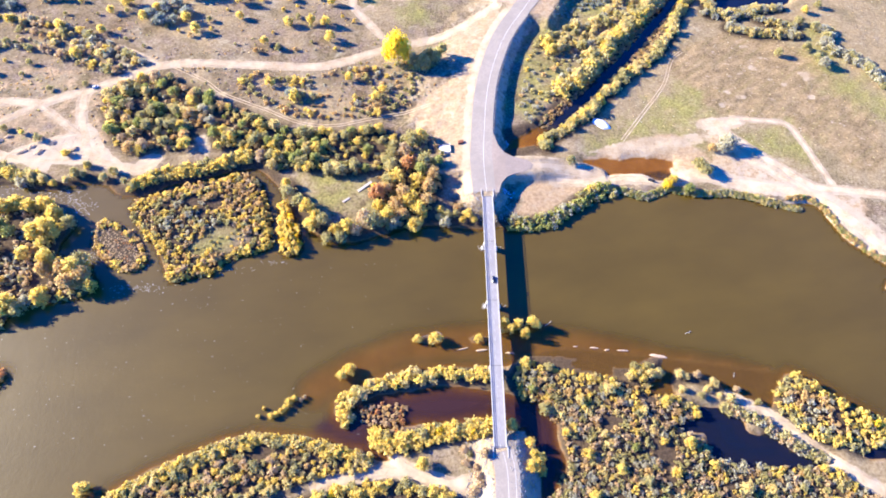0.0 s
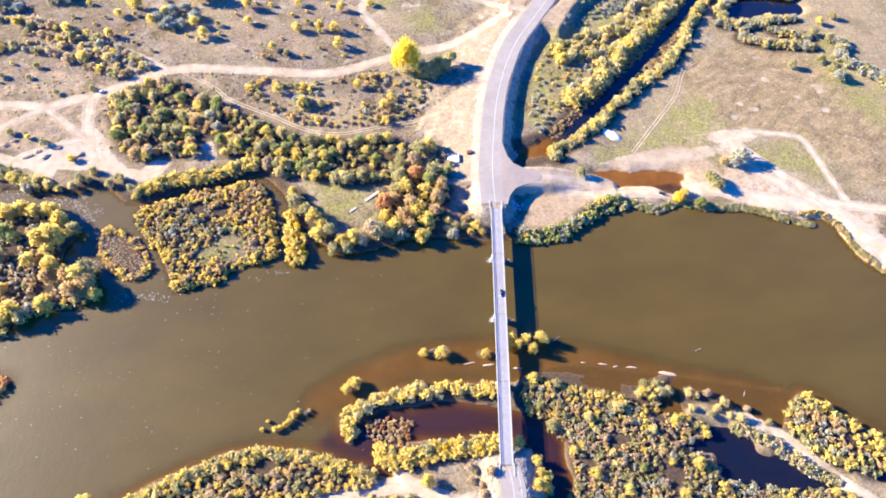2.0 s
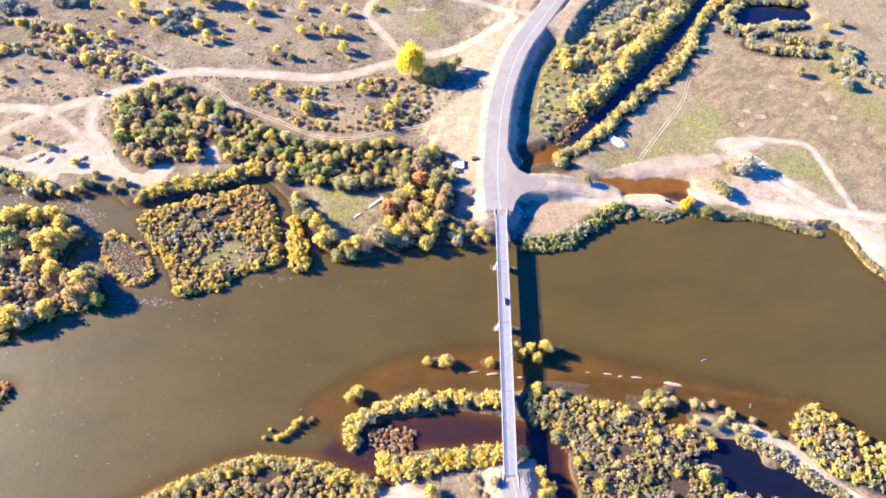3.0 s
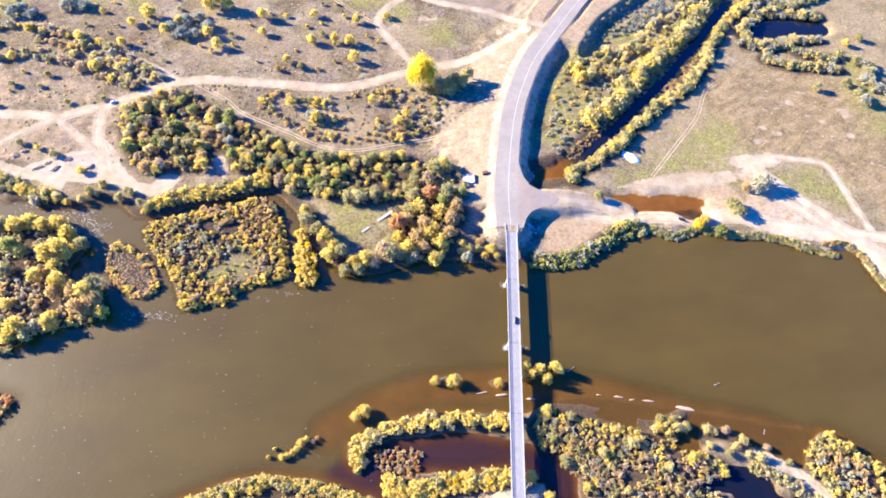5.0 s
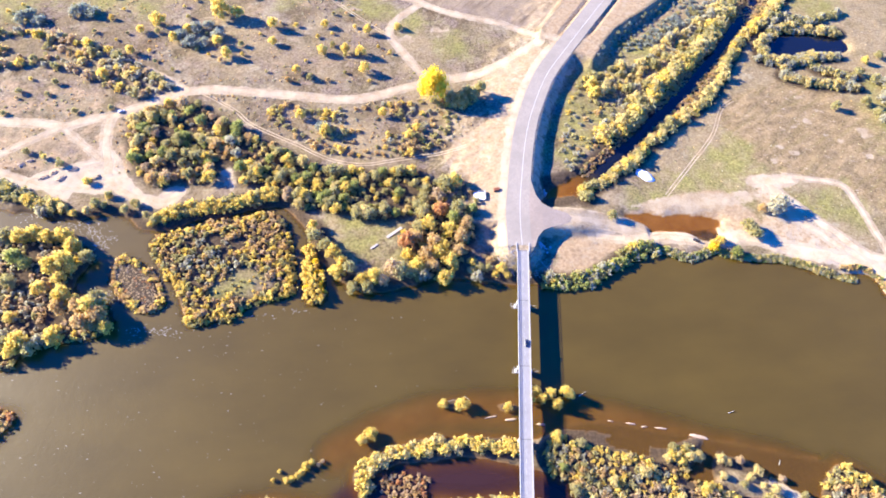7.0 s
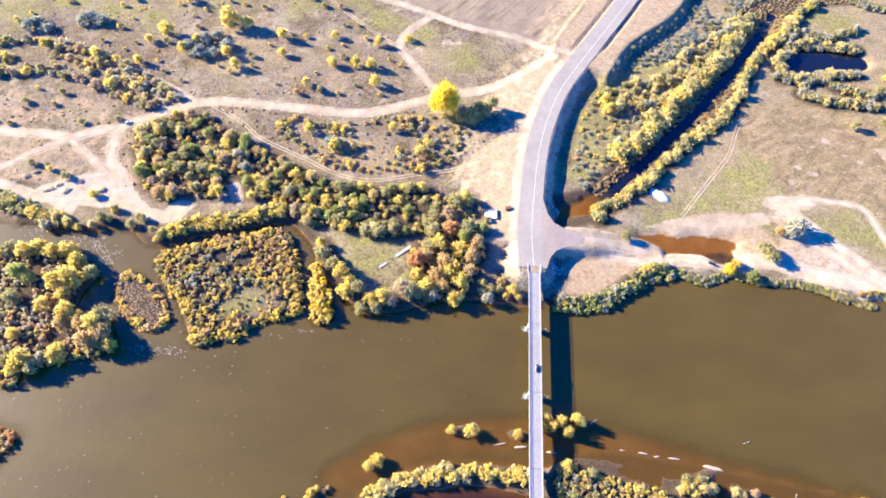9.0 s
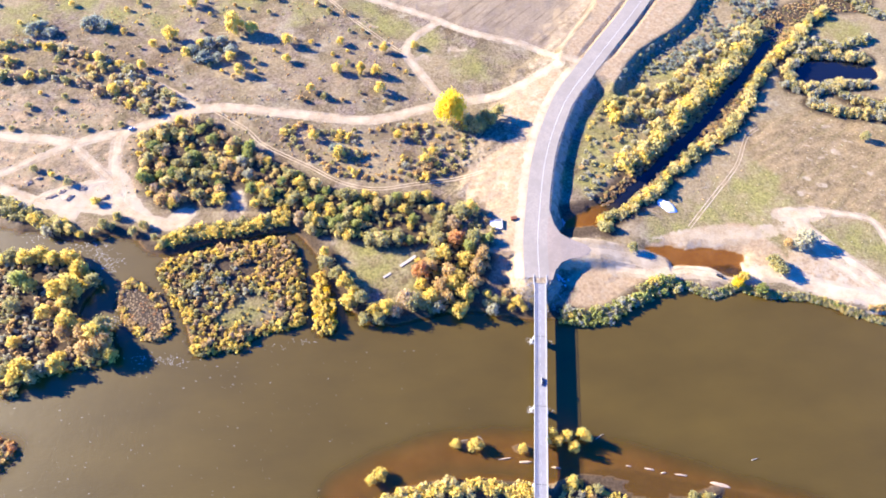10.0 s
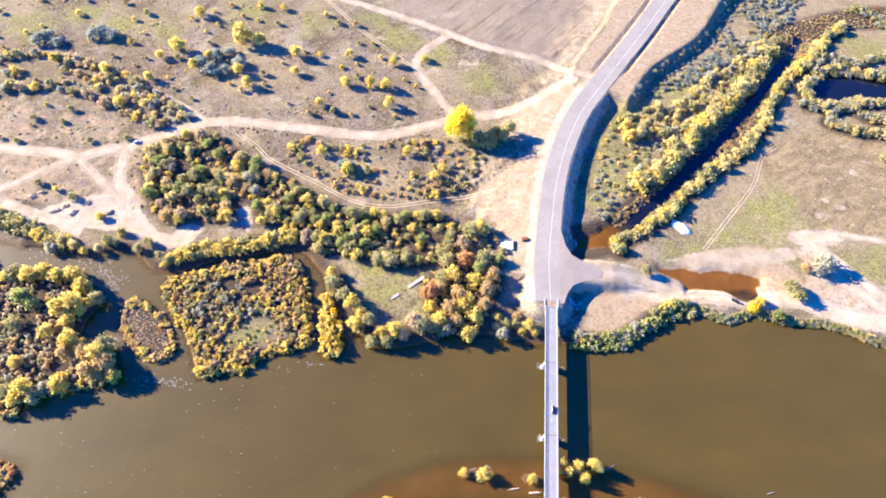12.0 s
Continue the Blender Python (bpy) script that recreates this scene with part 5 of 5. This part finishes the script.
def stones(name, places, label):
    """Loose broken stones laid on a slope, as one mesh."""
    verts, tris, base = [], [], 0
    for x, y, s in places:
        v = ICO_V * (np.random.RandomState(base).rand(len(ICO_V), 1) * 0.5 + 0.6) * s * [1, 1, 0.6] + [x, y, float(height_at(x, y)) + 0.1 * s]
        verts.append(v)
        tris.append(ICO_F + base)
        base += len(v)
    me = mesh_from(name, np.vstack(verts), np.vstack(tris))
    me.materials.append(RIPRAP)
    return tagged(new(name, me), label, "stones", kind="stuff")


stones("riprap", [(rng.choice((-1, 1)) * rng.uniform(4.8, 20), rng.uniform(-205, -166), rng.uniform(0.3, 0.8)) for _ in range(700)], "pale broken stone lining the south bridge head")
stones("riprap", [(rng.choice((-1, 1)) * rng.uniform(5, 17), rng.uniform(-17, 6), rng.uniform(0.3, 0.7)) for _ in range(320)], "pale broken stone lining the north bridge head")

# ---- vehicles ----
GLASS = plain("dark_glass", (0.02, 0.025, 0.03), 0.08, 0, 0.1)
RUBBER = plain("tyre_rubber", (0.02, 0.02, 0.02), 0.9)
LAMP_GLASS = plain("lamp_glass", (0.8, 0.8, 0.78), 0.15)
TAIL = plain("tail_lamp", (0.4, 0.02, 0.02), 0.2)


def shell(sections):
    """A body lofted through cross sections: y, half width, z low, z high."""
    bm = bmesh.new()
    rings = []
    for y, w, lo, hi in sections:
        c = min(0.12, (hi - lo) * 0.3)
        rings.append([bm.verts.new(p) for p in ((-w, y, lo), (-w, y, hi - c), (-w + c * 1.3, y, hi), (w - c * 1.3, y, hi), (w, y, hi - c), (w, y, lo))])
    for a, b in zip(rings, rings[1:]):
        for k in range(6):
            bm.faces.new((a[k], a[(k + 1) % 6], b[(k + 1) % 6], b[k]))
    bm.faces.new(rings[0])
    bm.faces.new(rings[-1][::-1])
    bmesh.ops.recalc_face_normals(bm, faces=bm.faces[:])
    return bm


def car(x, y, z, turn, paint, label, group=""):
    """A small estate car that faces along its own y."""
    me = new("car")
    part("body", shell([(-2.25, 0.80, 0.35, 0.85), (-2.1, 0.88, 0.28, 0.98), (-0.6, 0.90, 0.25, 1.0), (1.0, 0.90, 0.25, 0.98), (1.9, 0.86, 0.28, 0.86), (2.2, 0.74, 0.38, 0.70)]), paint, me)
    cab = part("cabin", shell([(-2.05, 0.72, 0.97, 1.05), (-1.8, 0.74, 0.97, 1.42), (0.3, 0.74, 0.97, 1.46), (1.15, 0.74, 0.94, 1.02)]), GLASS, me, "dark windows")
    part("roof", shell([(-1.75, 0.68, 1.40, 1.47), (-1.2, 0.70, 1.43, 1.52), (0.2, 0.70, 1.43, 1.52), (0.45, 0.66, 1.38, 1.46)]), paint, cab)
    for sx in (-1, 1):
        part("headlight", box(sx * 0.6 - 0.16, sx * 0.6 + 0.16, 2.08, 2.2, 0.55, 0.68, 0.02), LAMP_GLASS, me)
        part("tail_light", box(sx * 0.68 - 0.1, sx * 0.68 + 0.1, -2.24, -2.14, 0.68, 0.84, 0.02), TAIL, me)
        part("wing_mirror", box(sx * 0.98 - 0.09, sx * 0.98 + 0.09, 0.75, 0.87, 0.98, 1.1, 0.02), paint, me)
        for y0 in (-1.35, 1.35):
            bm = bmesh.new()
            m = Matrix.Translation((sx * 0.80, y0, 0.32)) @ Matrix.Rotation(radians(90), 4, "Y")
            bmesh.ops.create_cone(bm, segments=16, radius1=0.32, radius2=0.32, depth=0.22, cap_ends=True, matrix=m)
            wheel = part("wheel", bm, RUBBER, me)
            bm = bmesh.new()
            m = Matrix.Translation((sx * 0.915, y0, 0.32)) @ Matrix.Rotation(radians(90), 4, "Y")
            bmesh.ops.create_cone(bm, segments=10, radius1=0.19, radius2=0.17, depth=0.03, cap_ends=True, matrix=m)
            part("rim", bm, STEEL, wheel)
    me.matrix_world = pose(x, y, z, 0, 0, turn) @ Matrix.Diagonal((1.08, 1.08, 1.08, 1))
    return tagged(me, label, "car", group)


BLUE_PAINT = plain("dark_blue_paint", (0.012, 0.02, 0.05), 0.3, 0.2)
WHITE_PAINT = plain("white_paint", (0.6, 0.6, 0.59), 0.35)
BLACK_PAINT = plain("black_paint", (0.02, 0.02, 0.025), 0.3)
car(1.2, CARS[2][1], DECK_Z + 0.055, 180, BLUE_PAINT, "dark blue car driving along the bridge deck")
car(*CARS[0], float(height_at(*CARS[0])) + 0.13, 62, BLACK_PAINT, "dark car parked on pale sand near the shore")
car(*CARS[1], float(height_at(*CARS[1])) + 0.13, -65, WHITE_PAINT, "white car standing on the sand track")

# ---- things on the ground ----
TARP = plain("white_sheet", (0.62, 0.63, 0.65), 0.5, 0, 0.04)
PALE_WOOD = plain("weathered_wood", (0.34, 0.31, 0.27), 0.9)
RUST = plain("rusty_steel", (0.16, 0.055, 0.03), 0.85)
BLUEGREY = plain("wet_concrete", (0.34, 0.36, 0.38), 0.8)


def mound(name, x, y, rx, ry, h, turn, mat, label, category, seed, rough=0.0):
    """A low heap with folds, thick at the rim."""
    n, rings = 28, 7
    r = random.Random(seed)
    ph = [r.uniform(0, 6.28) for _ in range(4)]
    bm = bmesh.new()
    prev = None
    for k in range(rings + 1):
        s = 1 - k / rings
        row = []
        for i in range(n):
            a = 2 * math.pi * i / n
            edge = 1 + 0.10 * math.sin(2 * a + ph[0]) + 0.07 * math.sin(5 * a + ph[1])
            z = h * (1 - s ** 2.6) + 0.10 * h * math.sin(7 * a + ph[2]) * s * (1 - s) * 4 - (0.5 if k == 0 else 0)
            if rough and k:
                edge *= 1 + r.uniform(-rough, rough)
                z *= 1 + r.uniform(-rough, rough)
            row.append(bm.verts.new((math.cos(a) * rx * s * edge, math.sin(a) * ry * s * edge, z)))
        if prev:
            for i in range(n):
                bm.faces.new((prev[i], prev[(i + 1) % n], row[(i + 1) % n], row[i]))
        prev = row
    bmesh.ops.remove_doubles(bm, verts=bm.verts[:], dist=0.02)
    me = bpy.data.meshes.new(name)
    bm.to_mesh(me)
    bm.free()
    me.materials.append(mat)
    me.polygons.foreach_set("use_smooth", [True] * len(me.polygons))
    ob = new(name, me)
    ob.matrix_world = pose(x, y, float(height_at(x, y)) + 0.1, 0, 0, turn)
    return tagged(ob, label, category)


mound("covered_heap", *THINGS[0], 7.5, 4.6, 1.8, -38, TARP, "bright white sheet-covered heap on green meadow", "covered heap", 4)


def slab(name, x, y, sx, sy, h, turn, mat, label, category, lift=0.0):
    ob = part(name, box(-sx / 2, sx / 2, -sy / 2, sy / 2, -0.4, h, min(0.12, h / 4)), mat, None)
    ob.matrix_world = pose(x, y, float(height_at(x, y)) + lift, 0, 0, turn)
    return tagged(ob, label, category)


PALE_CONCRETE = plain("pale_concrete", (0.55, 0.54, 0.52), 0.85)
apron = tagged(new("concrete_culvert"), "pale concrete culvert entrance below the road embankment", "culvert")
part("apron", box(-4.5, 3.5, -3.5, 3.5, -0.9, 0.8, 0.1), PALE_CONCRETE, apron)
part("head_wall", box(3.5, 4.3, -4.0, 4.0, -0.6, 2.4, 0.1), CONCRETE, apron)
for side in (-1, 1):
    part("wing_wall", box(-1.5, 3.5, side * 3.7 - 0.25, side * 3.7 + 0.25, -0.6, 1.5, 0.08), CONCRETE, apron)
apron.matrix_world = pose(-30, 45, float(height_at(-30, 45)), 0, 0, 4)
outlet = tagged(new("concrete_culvert"), "shaded concrete culvert mouth at the brown pool", "culvert")
part("head_wall", box(-0.5, 0.3, -3.0, 3.0, -1, 2.0, 0.1), CONCRETE, outlet)
bm = bmesh.new()
bmesh.ops.create_cone(bm, segments=20, radius1=0.9, radius2=0.9, depth=1.6, cap_ends=False, matrix=Matrix.Translation((0.6, 0, 0.6)) @ Matrix.Rotation(radians(90), 4, "Y"))
part("pipe", bm, STEEL, outlet, "pale corrugated pipe")
outlet.matrix_world = pose(17.5, 54, 0.4, 0, 0, 8)
slab("steel_container", *THINGS[2], 4.2, 2.4, 1.6, 12, RUST, "rust-red steel bin beside the embankment", "container")
slab("footbridge", *THINGS[3], 2.2, 13, 0.6, -48, PALE_WOOD, "weathered pale plank footbridge on grass", "footbridge")
slab("plank_stack", THINGS[3][0] - 13, THINGS[3][1] - 12, 1.6, 6, 0.5, -50, PALE_WOOD, "weathered pale planks lying on grass", "planks")
r2 = random.Random(12)
for k in range(9):
    slab("concrete_block", THINGS[4][0] + r2.uniform(-4, 4), THINGS[4][1] + r2.uniform(-3.5, 3.5), r2.uniform(1.0, 3.2), r2.uniform(0.8, 1.4), r2.uniform(0.5, 1.1), r2.uniform(0, 180),
         BLUEGREY, "broken concrete block below the bridge head", "concrete block")["group"] = "rubble under the bridge"


def log(x, y, length, radius, turn, label):
    bm = bmesh.new()
    for (x0, z0, x1, z1, ra, rb) in ((-length / 2, 0.1, length / 2, 0.35, radius, radius * 0.5), (length * 0.1, 0.2, length * 0.35, 1.3, radius * 0.4, radius * 0.15), (-length * 0.1, 0.2, -length * 0.2, 1.0, radius * 0.4, radius * 0.15)):
        a, b = Vector((x0, 0, z0)), Vector((x1, 0.4 * radius, z1))
        m = Matrix.Translation((a + b) / 2) @ (b - a).to_track_quat("Z", "Y").to_matrix().to_4x4()
        bmesh.ops.create_cone(bm, segments=8, radius1=ra, radius2=rb, depth=(b - a).length, cap_ends=True, matrix=m)
    ob = part("driftwood_log", bm, PALE_WOOD, None)
    ob.matrix_world = pose(x, y, max(0.0, float(height_at(x, y))), 0, 0, turn)
    return tagged(ob, label, "driftwood", "driftwood in the shallows")


for x, y, l, turn in ((126, -103, 5, 20), (149, -132, 4, 70), (-44, -104, 6, 15), (-35, -102, 5, -30), (36, -96, 7, 35), (-311, -127, 6, 25)):
    log(x, y, l * 0.8, 0.22, turn, "bleached driftwood log stranded in the shallows")

# ---- foam and sand bars on the water ----
FOAM = plain("foam", (0.15, 0.132, 0.1), 0.6, 0, 0.1)


WHITE_WATER = plain("white_water", (0.27, 0.26, 0.245), 0.6, 0, 0.1)


def flecks(name, places, label, mat=FOAM):
    """Small flat ragged patches of foam that float on the water."""
    verts, faces, n = [], [], 0
    for x, y, s, a in places:
        ring = []
        for i in range(6):
            b = a + i * math.pi / 3
            q = s * rng.uniform(0.5, 1.0)
            ring.append((x + math.cos(b) * q * 1.9, y + math.sin(b) * q * 0.8, 0.03))
        verts += ring
        faces += [(n, n + k, n + k + 1) for k in range(1, 5)]
        n += 6
    me = mesh_from(name, verts, faces)
    me.materials.append(mat)
    return tagged(new(name, me), label, "foam", kind="stuff")


spots = []
while len(spots) < 240:
    x, y = rng.uniform(-330, -40), rng.uniform(-180, -45)
    if height_at(x, y) < -1.2 and rng.random() < 1.1 - (x + 330) / 300:
        spots.append((x, y, rng.choice((0.2, 0.25, 0.3, 0.5)), rng.uniform(0, 3)))
flecks("river_foam", spots, "scattered white foam flecks drifting on brown water")
spots = [(x0 + rng.gauss(0, sx), y0 + rng.gauss(0, sy), rng.uniform(0.15, 0.42), rng.uniform(0, 3)) for x0, y0, sx, sy, n in RAPIDS for _ in range(n)]
flecks("rapids_foam", [s for s in spots if height_at(s[0], s[1]) < -0.3], "white broken water where the side channel runs fast", WHITE_WATER)
for y0 in PIERS[:2]:
    flecks("pier_foam", [(-6 + rng.gauss(-0.3, 0.9), y0 + rng.gauss(0, 1.0), rng.uniform(0.2, 0.45), 0) for _ in range(18)] + [(6.5 + rng.gauss(0, 1.2), y0 + rng.gauss(0, 0.9), rng.uniform(0.2, 0.4), 0) for _ in range(8)], "white water piling up against a bridge pier", WHITE_WATER)

BAR_SAND = plain("bar_sand", (0.36, 0.27, 0.19), 0.95, 0, 0.25, 0.8)
for x, y, rx, ry, turn in ((64, -113, 3.5, 0.6, -4), (72, -114.5, 2, 0.6, 5), (82, -115, 4.5, 0.6, -3), (104, -119, 6, 1.4, -12), (-8, -114, 4, 0.9, 8), (10, -116, 3, 0.8, 0), (-20, -113, 4, 0.6, 12), (52, -112, 2, 0.4, -5)):
    bar = mound("sand_bar", x, y, rx, ry, 0.5, turn, BAR_SAND, "thin pale sand bar just above the shallows", "sand bar", int(x) + 200)
    bar.location.z = -0.05
    bar["group"] = "sand bars"

# ground-coloured mounds, added so their shade stands in for eroded hollows
MOUND_EARTH = plain("mound_earth", (0.29, 0.225, 0.165), 0.95, 0, 0.35, 0.6)
for k, (x, y) in enumerate(HEAPS):
    heap = mound("earth_mound", x, y, r2.uniform(2.5, 5), r2.uniform(1.4, 2.6), r2.uniform(0.6, 1.4), r2.uniform(-30, 40), MOUND_EARTH, "earth mound between sand tracks, added for the shade of an eroded hollow", "earth mound", 60 + k, 0.5)
    heap["group"] = "earth mounds"
